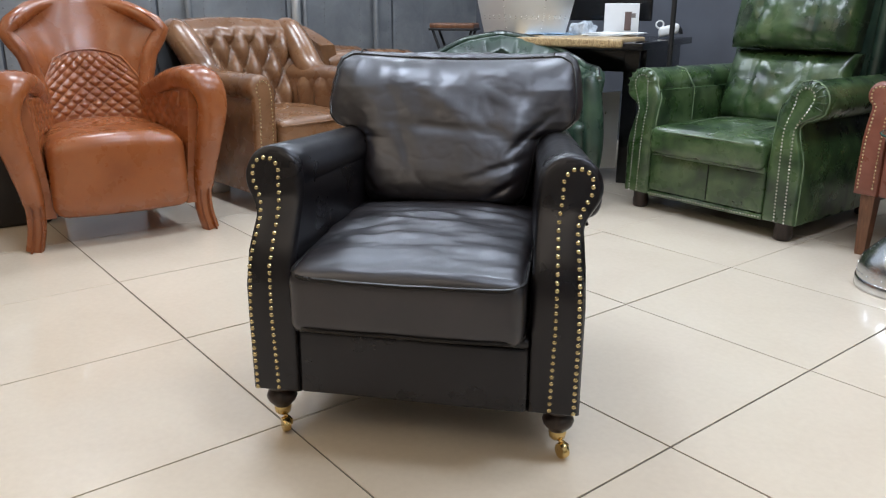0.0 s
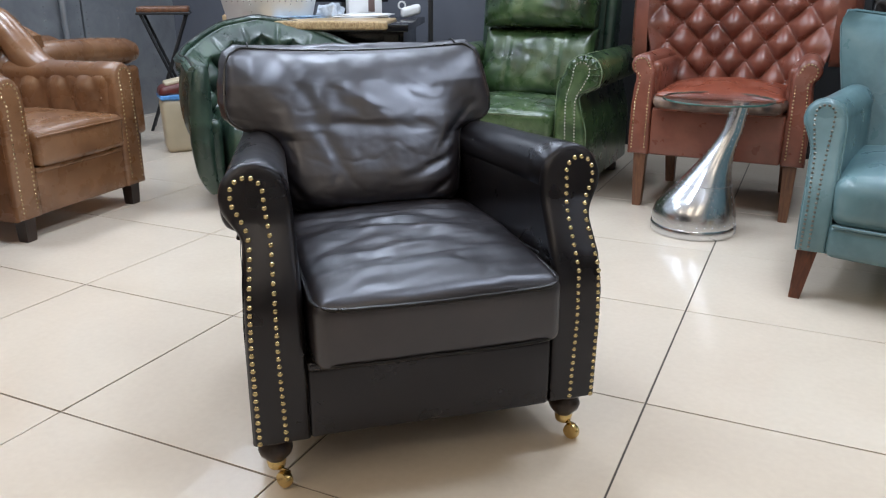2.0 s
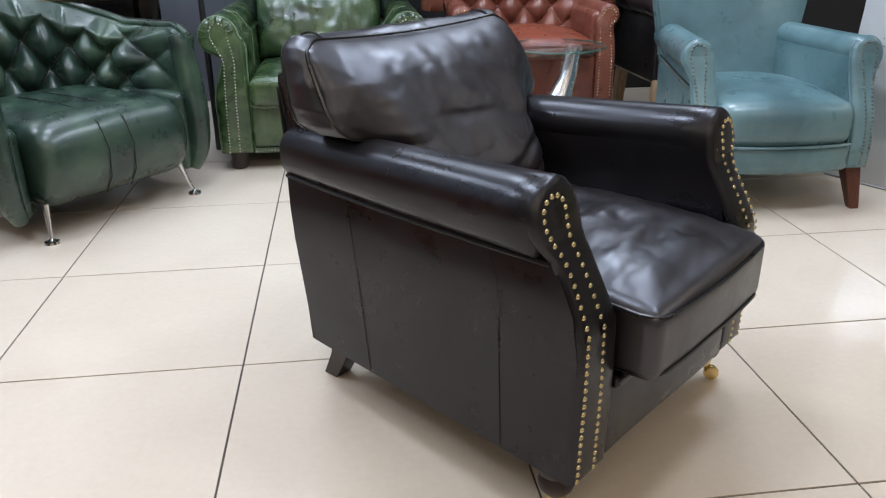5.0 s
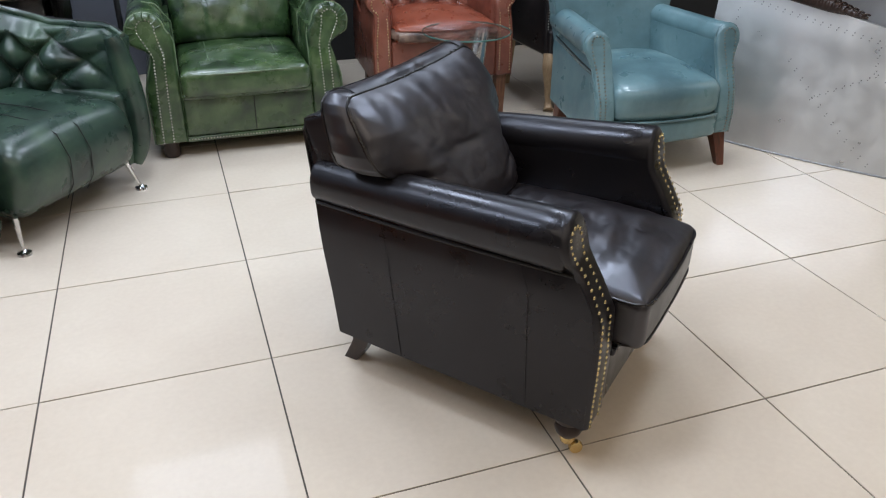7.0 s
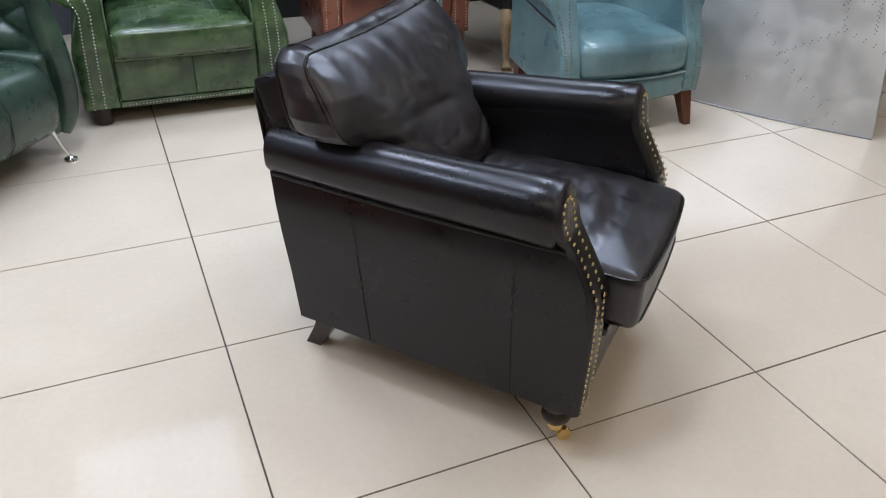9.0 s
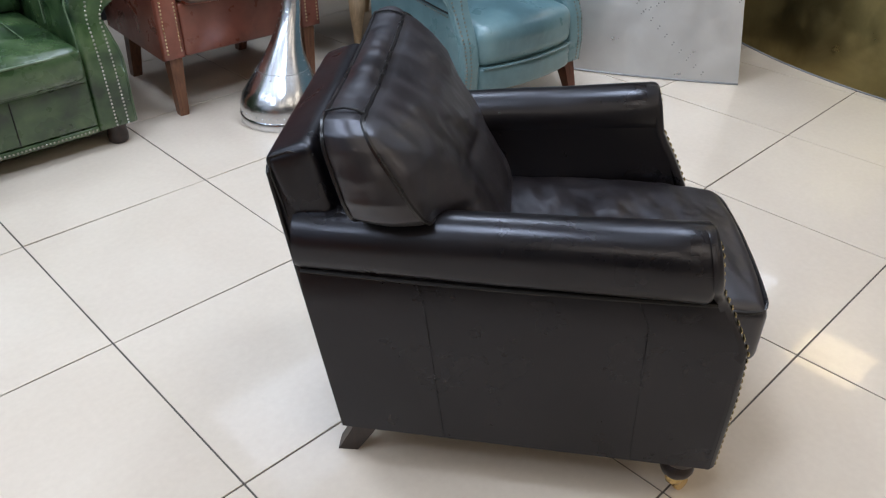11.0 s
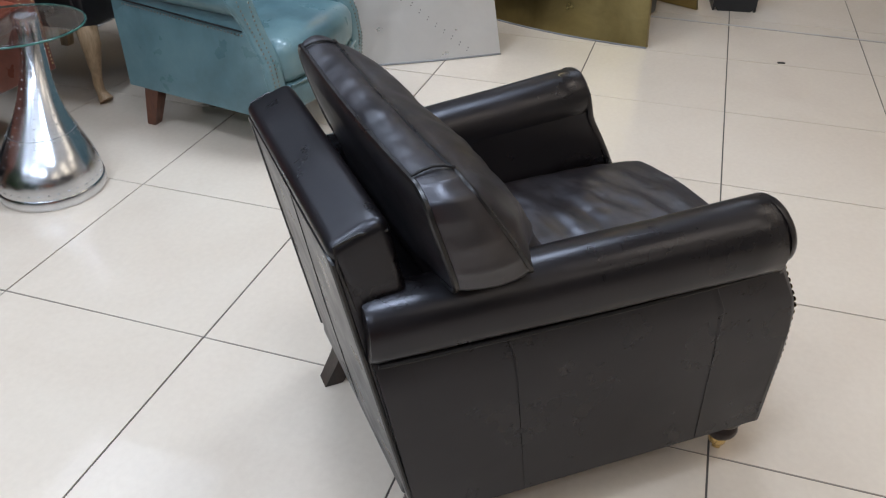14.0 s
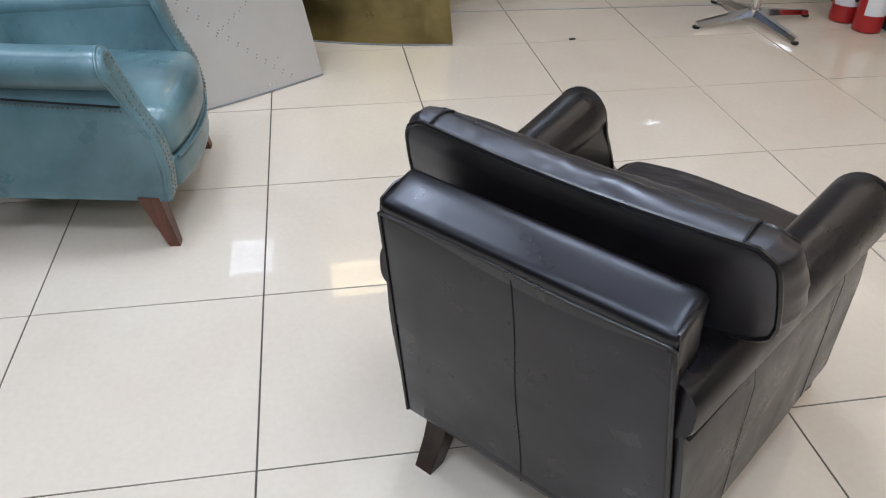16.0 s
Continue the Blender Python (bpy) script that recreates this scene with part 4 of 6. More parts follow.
# ---- tufted dark green slipper chair ----
def green_tub(m):
    ch = thing("armchair", m, "dark green leather tub chair with tufted curved back and chrome legs", "armchair")

    def seat_shape(q):
        u = q.x / 0.30
        t = (q.z - 0.10) / 0.30
        q.y -= 0.05 * math.sin(math.pi * min(1, max(0, t))) - 0.02
        q.z += 0.03 * (1 - u * u) * max(0, t - 0.5)
        return q

    part("seat", rbox((0, 0.27, 0.245), (0.30, 0.29, 0.145), 0.07, (14, 12, 8), seat_shape), FOREST, ch, "rolled dark green leather seat")
    for x in (-0.07, 0.03):
        part("stitching", tube([(x, 0.45, 0.405), (x, 0.2, 0.409), (x, 0.05, 0.400), (x, -0.02, 0.365), (x, -0.058, 0.28), (x, -0.045, 0.18), (x, 0.0, 0.115)], 0.0018, 5), SEAM, ch)

    def wrap(a):
        # plan of the wrapped back: a from -1 to 1
        th = a * 1.80
        x, y = 0.385 * math.sin(th), 0.30 - 0.335 * math.cos(th) * -1.0
        if abs(a) > 0.75:
            y -= (abs(a) - 0.75) * 0.6
        return x, y

    topz = interp([(-1, 0.59), (-0.95, 0.622), (-0.86, 0.616), (-0.72, 0.618), (-0.5, 0.665), (-0.25, 0.735), (0, 0.765), (0.25, 0.735), (0.5, 0.668), (0.72, 0.618), (0.86, 0.616), (0.95, 0.622), (1, 0.59)])

    def inside(u, v):
        a = 2 * u - 1
        x, y = wrap(a)
        z1 = topz(a)
        zb = min(0.30, z1 - 0.06)
        z = zb + (z1 - zb) * v
        k = max(0.0, min(1.0, (v - 0.70) / 0.16)) * max(0.0, min(1.0, (0.75 - abs(a)) / 0.25))
        h = tufted(u + 0.006 * fbm((x * 1.3, y, z), 6), v * 0.82 + 0.1, 16, 5)
        h = h * (1 - k) + k * (0.80 - 0.16 * math.exp(-(((8 * u) % 1.0 - 0.5) / 0.07) ** 2))
        edge = min(1.0, 6 * (1 - v), 10 * min(u, 1 - u))
        cx, cy = 0.0, 0.28
        d = Vector((cx - x, cy - y, 0)).normalized()
        lean = 1.0 + 0.10 * (v - 0.5)
        return Vector((x * lean, (y - 0.3) * lean + 0.3, z)) + d * (0.006 + 0.080 * h * edge)

    def outward(u, v):
        x, y = wrap(2 * u - 1)
        d = Vector((x, y - 0.28, 0)).normalized()
        return d * 0.055

    part("backrest", slab(inside, 200, 48, outward), FOREST, ch, "wrapped diamond-tufted dark green leather back", 180)
    spots = []
    for u, vv in buttons_of(16, 5):
        v = (vv - 0.1) / 0.82
        if 0.2 < v < 0.95 and 0.08 < u < 0.92:
            x, y = wrap(2 * u - 1)
            spots.append((inside(u, v), (-x, 0.28 - y, 0)))
    studs("button", ch, spots, 0.009, FOREST)
    rim = [inside(u, 1.0) + outward(u, 1) * 0.5 + Vector((0, 0, 0.006)) for u in np.linspace(0, 1, 60)]
    part("piping", tube(rim, 0.016, 8), FOREST, ch, "rolled dark green leather edge")
    part("piping", tube([p + Vector((0, 0, 0.014)) for p in rim], 0.005, 6), SEAM, ch)

    # outer shell, bulging below the rim, with vertical folds
    def outer(u, v):
        a = 2 * u - 1
        x, y = wrap(a)
        z1 = topz(a) - 0.01
        z = 0.075 + (z1 - 0.075) * v
        d = Vector((x, y - 0.28, 0)).normalized()
        bulge = 0.040 * math.sin(math.pi * min(1, v * 1.05)) - 0.15 * (1 - v) ** 2.2
        fold = 0.010 * abs(math.sin(9 * math.pi * u))
        return Vector((x, y, z)) + d * (0.036 + bulge + fold)

    part("outer_shell", slab(outer, 90, 14, lambda u, v: -outward(u, v) * 0.6), FOREST, ch, "folded dark green leather outer shell", 180)
    for s in (-1, 1):
        lip = smooth_path([(s * 0.376, 0.076, 0.602), (s * 0.386, 0.064, 0.54), (s * 0.396, 0.050, 0.42), (s * 0.400, 0.040, 0.28), (s * 0.390, 0.040, 0.16), (s * 0.362, 0.055, 0.085)], 5)
        part("front_edge", tube(lip, [0.022 + 0.026 * math.sin(math.pi * min(1.0, 0.08 + 0.92 * k / len(lip))) for k in range(len(lip))], 12), FOREST, ch, "rolled dark green leather front edge")
        part("side_fill", rbox((s * 0.345, 0.215, 0.235), (0.035, 0.17, 0.155), 0.03, (3, 6, 5)), FOREST, ch)
    # chrome legs with round feet
    for x, y, dx, dy in ((-0.29, 0.02, -0.015, -0.02), (0.275, 0.03, 0.03, -0.03), (-0.24, 0.5, -0.03, 0.05), (0.24, 0.5, 0.03, 0.05)):
        leg = part("leg", tube([(x, y, 0.13), (x + dx * 0.5, y + dy * 0.5, 0.06), (x + dx, y + dy, 0.012)], [0.011, 0.008, 0.006], 10), CHROME, ch, "slim chrome leg")
        part("foot", lathe([(0.006, 0.018), (0.012, 0.012), (0.024, 0.008), (0.026, 0.0)], (x + dx, y + dy, 0), 16), CHROME, leg)
    return ch


green_tub(pose(-1.13, 1.725, 0, 0, 0, 50.3))


# ---- green recliner ----
def green_recliner(m):
    ch = thing("armchair", m, "antiqued green leather high-back recliner with scrolled arms", "armchair")
    yp = interp([(0.07, 0.0), (0.3, 0.0), (0.42, 0.006), (0.52, 0.03), (0.66, 0.045)])
    for s in (-1, 1):
        facing, spots = scroll_arm(ch, s, GREEN, NICKEL, 0.075, 0.425, 0.285, (0.47, 0.385), (0.392, 0.558, 0.080), yp, 0.80, 0.0, None, 0.0, nail=0.004, inset=0.030, step=0.0135, pipe=GREEN_EDGE, front_puff=0.012,
                                   rows=(interp([(0.07, 0.388), (0.30, 0.382), (0.46, 0.374), (0.56, 0.424), (0.64, 0.424)]), interp([(0.07, 0.346), (0.30, 0.340), (0.46, 0.332), (0.56, 0.354), (0.64, 0.354)]), 0.612))
        nail_trim(facing, spots, 0.0045, NICKEL)
        # pleats round the scroll
        bm = bmesh.new()
        for k in range(9):
            a = -0.5 + k * 0.42
            c = Vector((s * 0.395, 0.022, 0.565))
            d = Vector((s * math.cos(a), 0, math.sin(a)))
            tube([c + d * 0.045 + Vector((0, -0.006, 0)), c + d * 0.072 + Vector((0, 0.0, 0)), c + d * 0.073 + Vector((0, 0.05, 0))], 0.003, 5, bm=bm)
        tagged(part("pleats", bm, GREEN, facing), "", "", "", "stuff")
        part("foot", lathe([(0.030, 0.0), (0.036, 0.006), (0.038, 0.03), (0.034, 0.05), (0.036, 0.06), (0.036, 0.078)], (s * 0.36, 0.045, 0), 18), DARKWOOD, ch, "turned dark wood bun foot")
        part("foot", lathe([(0.030, 0.0), (0.036, 0.006), (0.038, 0.03), (0.034, 0.05), (0.036, 0.078)], (s * 0.36, 0.74, 0), 14), DARKWOOD, ch)
        # darker green than the chair: shade beside the pillows put into the colour
        part("wing", rbox((s * 0.325, 0.74, 0.90), (0.028, 0.07, 0.36), 0.025, (3, 6, 8), lambda q: Vector((q.x, q.y + 0.12 * (q.z - 0.6), q.z))), FOREST, ch)
        part("stitching", tube([(s * 0.284, 0.28, 0.40), (s * 0.284, 0.28, 0.55), (s * 0.34, 0.28, 0.628), (s * 0.395, 0.28, 0.641)], 0.003, 5), GREEN_EDGE, ch)
    part("footrest_panel", rbox((0, 0.02, 0.185), (0.284, 0.028, 0.085), 0.01, (8, 2, 4)), GREEN, ch, "green leather footrest panel with centre seam")
    part("seam", tube([(0.02, -0.010, 0.105), (0.022, -0.0105, 0.26)], 0.002, 5), SEAM, ch)
    part("base_rail", rbox((0, 0.024, 0.085), (0.285, 0.03, 0.012), 0.006, (6, 1, 1)), GREEN, ch)
    nail_trim(ch, [Vector((x, -0.008, 0.085)) for x in np.arange(-0.28, 0.281, 0.0135)], 0.0042, NICKEL, name="base_nailhead_trim")
    part("rail_lip", rbox((0, 0.016, 0.278), (0.282, 0.032, 0.014), 0.010, (8, 2, 1)), GREEN, ch)
    seat = part("seat_cushion", cushion((0, 0.26, 0.335), (0.280, 0.30, 0.058), 0.03, 0.03, 0.008, 7.0, (22, 20, 4), 0.015), GREEN, ch, "creased green leather seat cushion")
    part("piping", tube([(-0.274, -0.026, 0.376), (-0.15, -0.046, 0.381), (0, -0.054, 0.383), (0.15, -0.046, 0.381), (0.274, -0.026, 0.376)], 0.0045, 6), GREEN_EDGE, seat)
    for x in (-0.15, 0.15):
        part("stitching", tube([(x, 0.5, 0.405), (x, 0.3, 0.422), (x, 0.1, 0.415), (x, 0.0, 0.398)], 0.0022, 5), GREEN_EDGE, seat)
    part("deck", rbox((0, 0.42, 0.19), (0.285, 0.38, 0.10), 0.01, (2, 2, 2)), GREEN, ch)

    def pillow(z0, z1, y0, y1, puff, w, seed):
        def fn(u, v):
            a = 2 * u - 1
            e = max(0.0, 1 - a ** 4) ** 0.5 * max(0.0, 1 - (2 * v - 1) ** 4) ** 0.6
            pinch = 0.012 * (math.exp(-((u - 0.27) / 0.012) ** 2) + math.exp(-((u - 0.73) / 0.012) ** 2))
            fold = 0.010 * fbm((u * 2.2 + seed, v * 0.8, seed), 2.4, 2) + 0.003 * math.sin(22 * u + 5 * v + 3 * fbm((u, v, seed), 3))
            return Vector((a * w, y0 + (y1 - y0) * v - (puff + fold) * e + pinch * e, z0 + (z1 - z0) * v))
        return slab(fn, 50, 26, (0, 0.09, 0))

    part("back_pillow", pillow(0.395, 0.715, 0.50, 0.60, 0.075, 0.285, 1.0), GREEN, ch, "plump wrinkled green leather lumbar pillow", 180)
    part("head_pillow", pillow(0.725, 1.06, 0.55, 0.64, 0.095, 0.285, 4.0), GREEN, ch, "plump green leather head pillow", 180)
    part("head_pillow", pillow(1.05, 1.26, 0.60, 0.66, 0.06, 0.28, 6.0), GREEN, ch, "", 180)
    # shade at the chair's back, painted in with the darker green
    part("rear_panel", rbox((0, 0.76, 0.66), (0.34, 0.07, 0.6), 0.03, (4, 2, 6), lambda q: Vector((q.x, q.y + 0.10 * (q.z - 0.6), q.z))), FOREST, ch)
    return ch


green_recliner(pose(-0.435, 2.25, 0, 0, 0, -0.8))


# ---- tufted oxblood wing chair ----
def oxblood_chair(m):
    ch = thing("armchair", m, "oxblood leather tufted wing chair with loose cushion and wooden legs", "armchair")
    yp = interp([(0.2, 0.0), (0.42, 0.004), (0.52, 0.012), (0.6, 0.03), (0.68, 0.04)])
    for s in (-1, 1):
        facing, spots = scroll_arm(ch, s, OXBLOOD, ANTIQUE, 0.235, 0.352, 0.262, (0.56, 0.340), (0.322, 0.605, 0.046), yp, 0.56, -0.02, None, 0.0, nail=0.004, inset=0.018, step=0.0135, front_puff=0.009)
        nail_trim(facing, spots, 0.0044, ANTIQUE)
        rect_leg(ch, s * 0.30, 0.035, 0.245, 0.026, 0.018, MIDWOOD)
        rect_leg(ch, s * 0.26, 0.50, 0.245, 0.026, 0.02, MIDWOOD, 0, 0.06, "rear_leg")
        # wing that curves forward over the arm

        def wing(u, v):
            z = 0.60 + 0.60 * v
            y = 0.58 - 0.30 * u * math.sin(math.pi * (0.30 + 0.5 * v)) + 0.10 * v
            x = 0.385 + 0.05 * math.sin(math.pi * u) + 0.05 * u * (0.4 + v * 0.3)
            return Vector((s * (x - 0.03), y, z))

        part("wing", slab(wing, 14, 18, (s * 0.055, 0.01, 0)), OXBLOOD, ch, "curved oxblood leather wing", 80)
    part("front_rail", rbox((0, 0.025, 0.335), (0.262, 0.028, 0.10), 0.012, (8, 2, 4)), OXBLOOD, ch)
    part("deck", rbox((0, 0.3, 0.335), (0.268, 0.28, 0.095), 0.01, (2, 2, 2)), OXBLOOD, ch)
    seat = part("seat_cushion", cushion((0, 0.215, 0.465), (0.250, 0.255, 0.036), 0.025, 0.045, 0.004, 9.0, (18, 18, 3), 0.03), OXCUSH, ch, "loose rust leather seat cushion with hide edge")
    part("cushion_border", tube([(-0.248, 0.05, 0.466), (-0.225, -0.045, 0.466), (-0.12, -0.072, 0.466), (0, -0.080, 0.466), (0.12, -0.072, 0.466), (0.225, -0.045, 0.466), (0.248, 0.05, 0.466)], 0.027, 10), HIDE, seat, "mottled brindle hide border")
    part("piping", tube([(-0.25, 0.05, 0.494), (-0.232, -0.052, 0.494), (-0.12, -0.086, 0.496), (0, -0.096, 0.497), (0.12, -0.086, 0.496), (0.232, -0.052, 0.494), (0.25, 0.05, 0.494)], 0.006, 6), OXCUSH, seat)

    def back(u, v):
        a = 2 * u - 1
        half = 0.315 + 0.11 * min(1.0, 2 * v)
        h = tufted(u, v, 11, 10)
        y = 0.47 + 0.16 * v - 0.14 * abs(a) ** 3
        return Vector((a * half, y - 0.056 * h * min(1, 8 * min(u, 1 - u)), 0.44 + 0.80 * v))

    part("backrest", slab(back, 130, 110, (0, 0.10, 0)), OXBLOOD, ch, "deep diamond-tufted oxblood leather backrest", 180)
    studs("button", ch, [(back(u, v) + Vector((0, -0.003, 0)), (0, -1, 0)) for u, v in buttons_of(11, 10)], 0.008, OXBLOOD)
    for s in (-1, 1):
        part("inner_arm", rbox((s * 0.275, 0.28, 0.52), (0.03, 0.25, 0.10), 0.025, (2, 8, 4)), OXBLOOD, ch)
    return ch


oxblood_chair(pose(0.515, 2.30, 0, 0, 0, -1.9))


# ---- side table of riveted polished metal with a glass top ----
def teardrop_table(m):
    tb = thing("side_table", m, "riveted polished aluminium teardrop side table with round glass top", "side table")
    prof = [(0.150, 0.0), (0.158, 0.008), (0.160, 0.030), (0.158, 0.045), (0.159, 0.07), (0.149, 0.105), (0.128, 0.145), (0.102, 0.19), (0.079, 0.235), (0.060, 0.285), (0.046, 0.34), (0.037, 0.40), (0.033, 0.46), (0.034, 0.508)]
    lean = interp([(0.0, 0.0), (0.10, 0.0), (0.25, 0.050), (0.40, 0.112), (0.52, 0.136)])

    def bend(p):
        return Vector((p.x + lean(p.z), p.y, p.z))

    base = part("base", lathe(prof, (0, 0, 0), 40, None, bend), POLISHED, tb, "polished aluminium teardrop base with rivets", 60)
    part("base_band", lathe([(0.1605, 0.001), (0.163, 0.004), (0.1635, 0.033), (0.161, 0.036)], (0, 0, 0), 40), POLISHED, base)
    bm = bmesh.new()
    rad = interp([(z, r) for r, z in prof])

    def spot(a, z):
        r = rad(z) + 0.0005
        return bend(Vector((r * math.cos(a), r * math.sin(a), z))), Vector((math.cos(a), math.sin(a), 0.25))

    for k in range(34):
        p, n = spot(2 * math.pi * k / 34, 0.052)
        dome(bm, p, n, 0.0032, 6)
    for k in range(26):
        p, n = spot(2 * math.pi * k / 26, 0.185)
        dome(bm, p, n, 0.003, 6)
    for a in [k * math.pi / 4 + 0.2 for k in range(8)]:
        for z in np.arange(0.08, 0.50, 0.024):
            p, n = spot(a, z)
            dome(bm, p, n, 0.003, 6)
    tagged(part("rivets", bm, POLISHED, base, "rows of small rivets"), "", "", "", "stuff")
    part("seam", tube([spot(2 * math.pi * k / 40, 0.193)[0] for k in range(40)], 0.0012, 4, True), RIVET, base)
    part("tabletop", lathe([(0.195, 0.510), (0.198, 0.512), (0.199, 0.515), (0.198, 0.518), (0.195, 0.520)], (0.045, 0.0, 0), 48), GLASS, tb, "clear round glass top")
    part("glass_edge", tube([(0.045 + 0.2 * math.cos(a), 0.2 * math.sin(a), 0.515) for a in [2 * math.pi * k / 48 for k in range(48)]], 0.0034, 8, True), GLASS_EDGE, tb, "polished green glass edge")
    return tb


teardrop_table(pose(0.495, 2.06, 0, 0, 0, 18))


# ---- teal wing chair ----
def teal_chair(m):
    ch = thing("armchair", m, "teal leather wing chair with nailhead arms and tapered wooden legs", "armchair")
    yp = interp([(0.15, -0.045), (0.25, -0.052), (0.34, -0.038), (0.45, 0.012), (0.55, 0.045), (0.62, 0.055)])
    for s in (-1, 1):
        facing, spots = scroll_arm(ch, s, TEAL, PEWTER, 0.155, 0.325, 0.242, (0.46, 0.326), (0.303, 0.545, 0.056), yp, 0.60, -0.075, None, 0.0, nail=0.0045, step=0.0135, pipe=TEAL, front_puff=0.008, rows=(interp([(0.15, 0.313), (0.3, 0.309), (0.44, 0.314), (0.53, 0.330), (0.6, 0.330)]), interp([(0.15, 0.291), (0.3, 0.288), (0.44, 0.284), (0.53, 0.278), (0.6, 0.278)]), 0.585))
        nail_trim(facing, spots, 0.0046, PEWTER)
        bm = bmesh.new()
        for p in resample([(s * 0.328, 0.03, 0.435), (s * 0.312, 0.2, 0.445), (s * 0.286, 0.4, 0.455), (s * 0.266, 0.55, 0.46)], 0.0135):
            dome(bm, p, (s, 0, 0), 0.0036, 6)
        tagged(part("side_nailhead_trim", bm, PEWTER, ch, "row of small metal nailheads"), "", "", "", "stuff")
        part("side_seam", tube([(s * 0.326, 0.03, 0.447), (s * 0.310, 0.2, 0.457), (s * 0.284, 0.4, 0.467), (s * 0.263, 0.55, 0.472)], 0.003, 5), SEAM, ch)
        rect_leg(ch, s * 0.292, 0.014, 0.165, 0.030, 0.016, REDWOOD, s * 0.018, -0.048)
        rect_leg(ch, s * 0.225, 0.50, 0.175, 0.030, 0.018, REDWOOD, s * 0.0, 0.05, "rear_leg")

    def rail(q):
        q.y -= 0.038 * (1 - (q.x / 0.25) ** 2)
        return q

    part("front_rail", rbox((0, -0.012, 0.20), (0.246, 0.052, 0.05), 0.022, (16, 2, 3), rail), TEAL, ch)
    part("deck", rbox((0, 0.28, 0.22), (0.24, 0.26, 0.065), 0.01, (2, 2, 2)), TEAL, ch)
    part("seam", tube([(x, -0.066 - 0.038 * (1 - (x / 0.25) ** 2), 0.250) for x in np.linspace(-0.235, 0.235, 12)], 0.005, 6), TEAL, ch)
    part("seat_cushion", cushion((0, 0.232, 0.316), (0.250, 0.296, 0.072), 0.045, 0.046, 0.002, 3.0, (22, 24, 5), 0.038), TEAL, ch, "domed teal leather seat")

    def back(u, v):
        a = 2 * u - 1
        half = float(np.interp(v, [0, 0.4, 0.75, 0.95, 1], [0.23, 0.275, 0.308, 0.322, 0.305]))
        z = 0.32 + 0.52 * v - 0.028 * (1 - a * a) * v
        y = 0.48 + 0.13 * v - 0.07 * abs(a) ** 3 * v
        e = max(0.0, 1 - a ** 6) * max(0.0, 1 - max(0.0, v - 0.85) / 0.15 * 0.9)
        return Vector((a * half, y - 0.035 * e, z))

    part("backrest", slab(back, 26, 22, lambda u, v: Vector((0, 0.10 - 0.03 * v, 0))), TEAL, ch, "smooth teal leather winged backrest", 70)
    part("piping", tube([back(0, v) + Vector((0, 0.012, 0)) for v in np.linspace(0.3, 1, 8)] + [back(u, 1) + Vector((0, 0.012, 0.004)) for u in np.linspace(0.04, 0.96, 14)] + [back(1, v) + Vector((0, 0.012, 0)) for v in np.linspace(1, 0.3, 8)], 0.007, 6), TEAL, ch)
    for s in (-1, 1):
        part("piping", tube([(s * 0.243, 0.46, 0.36), (s * 0.246, 0.44, 0.47), (s * 0.262, 0.44, 0.56), (s * 0.275, 0.45, 0.595)], 0.005, 6), TEAL, ch)
    return ch


teal_chair(pose(1.20, 1.475, 0, 0, 0, -3.7))


# ---- dark carved-leg armchair in the shade behind ----
def carved_chair(m):
    ch = thing("armchair", m, "charcoal leather armchair with nailheads and pale carved cabriole legs", "armchair")
    part("seat", rbox((0, 0.30, 0.36), (0.30, 0.30, 0.07), 0.02, (6, 6, 3)), CHARCOAL, ch)
    part("seat_cushion", cushion((0, 0.29, 0.46), (0.28, 0.28, 0.05), 0.035, 0.03), CHARCOAL, ch)
    nail_trim(ch, [Vector((x, -0.002, 0.30)) for x in np.arange(-0.29, 0.291, 0.0135)], 0.004, NICKEL)
    bm = bmesh.new()
    for y in np.arange(0.01, 0.6, 0.0135):
        dome(bm, (-0.302, y, 0.30), (-1, 0, 0), 0.004, 6)
    tagged(part("nailhead_trim", bm, NICKEL, ch), "", "", "", "stuff")
    for s in (-1, 1):
        line = smooth_path([(s * 0.27, 0.03, 0.30), (s * 0.285, 0.015, 0.24), (s * 0.275, 0.03, 0.15), (s * 0.262, 0.045, 0.06), (s * 0.27, 0.02, 0.012)], 5)
        rr = list(np.interp(np.linspace(0, 1, len(line)), [0, 0.25, 0.55, 0.8, 1], [0.042, 0.036, 0.021, 0.018, 0.03]))
        part("leg", tube(line, rr, 10), PALEWOOD, ch, "pale limed oak cabriole leg")
        rect_leg(ch, s * 0.25, 0.55, 0.30, 0.025, 0.02, PALEWOOD, 0, 0.05, "rear_leg")
        facing, spots = scroll_arm(ch, s, CHARCOAL, NICKEL, 0.31, 0.31, 0.235, (0.58, 0.30), (0.285, 0.63, 0.05), interp([(0.3, 0.04), (0.7, 0.08)]), 0.58, inset=0.016, step=0.0135)
        nail_trim(facing, spots, 0.004, NICKEL)

    def back(u, v):
        a = 2 * u - 1
        return Vector((a * 0.31, 0.55 + 0.14 * v - 0.05 * abs(a) ** 3 - 0.04 * tufted(u, v, 6, 6), 0.44 + 0.62 * v))

    part("backrest", slab(back, 60, 60, (0, 0.09, 0)), CHARCOAL, ch, "tufted charcoal leather backrest", 180)
    return ch


carved_chair(pose(1.375, 2.31, 0, 0, 0, 2))


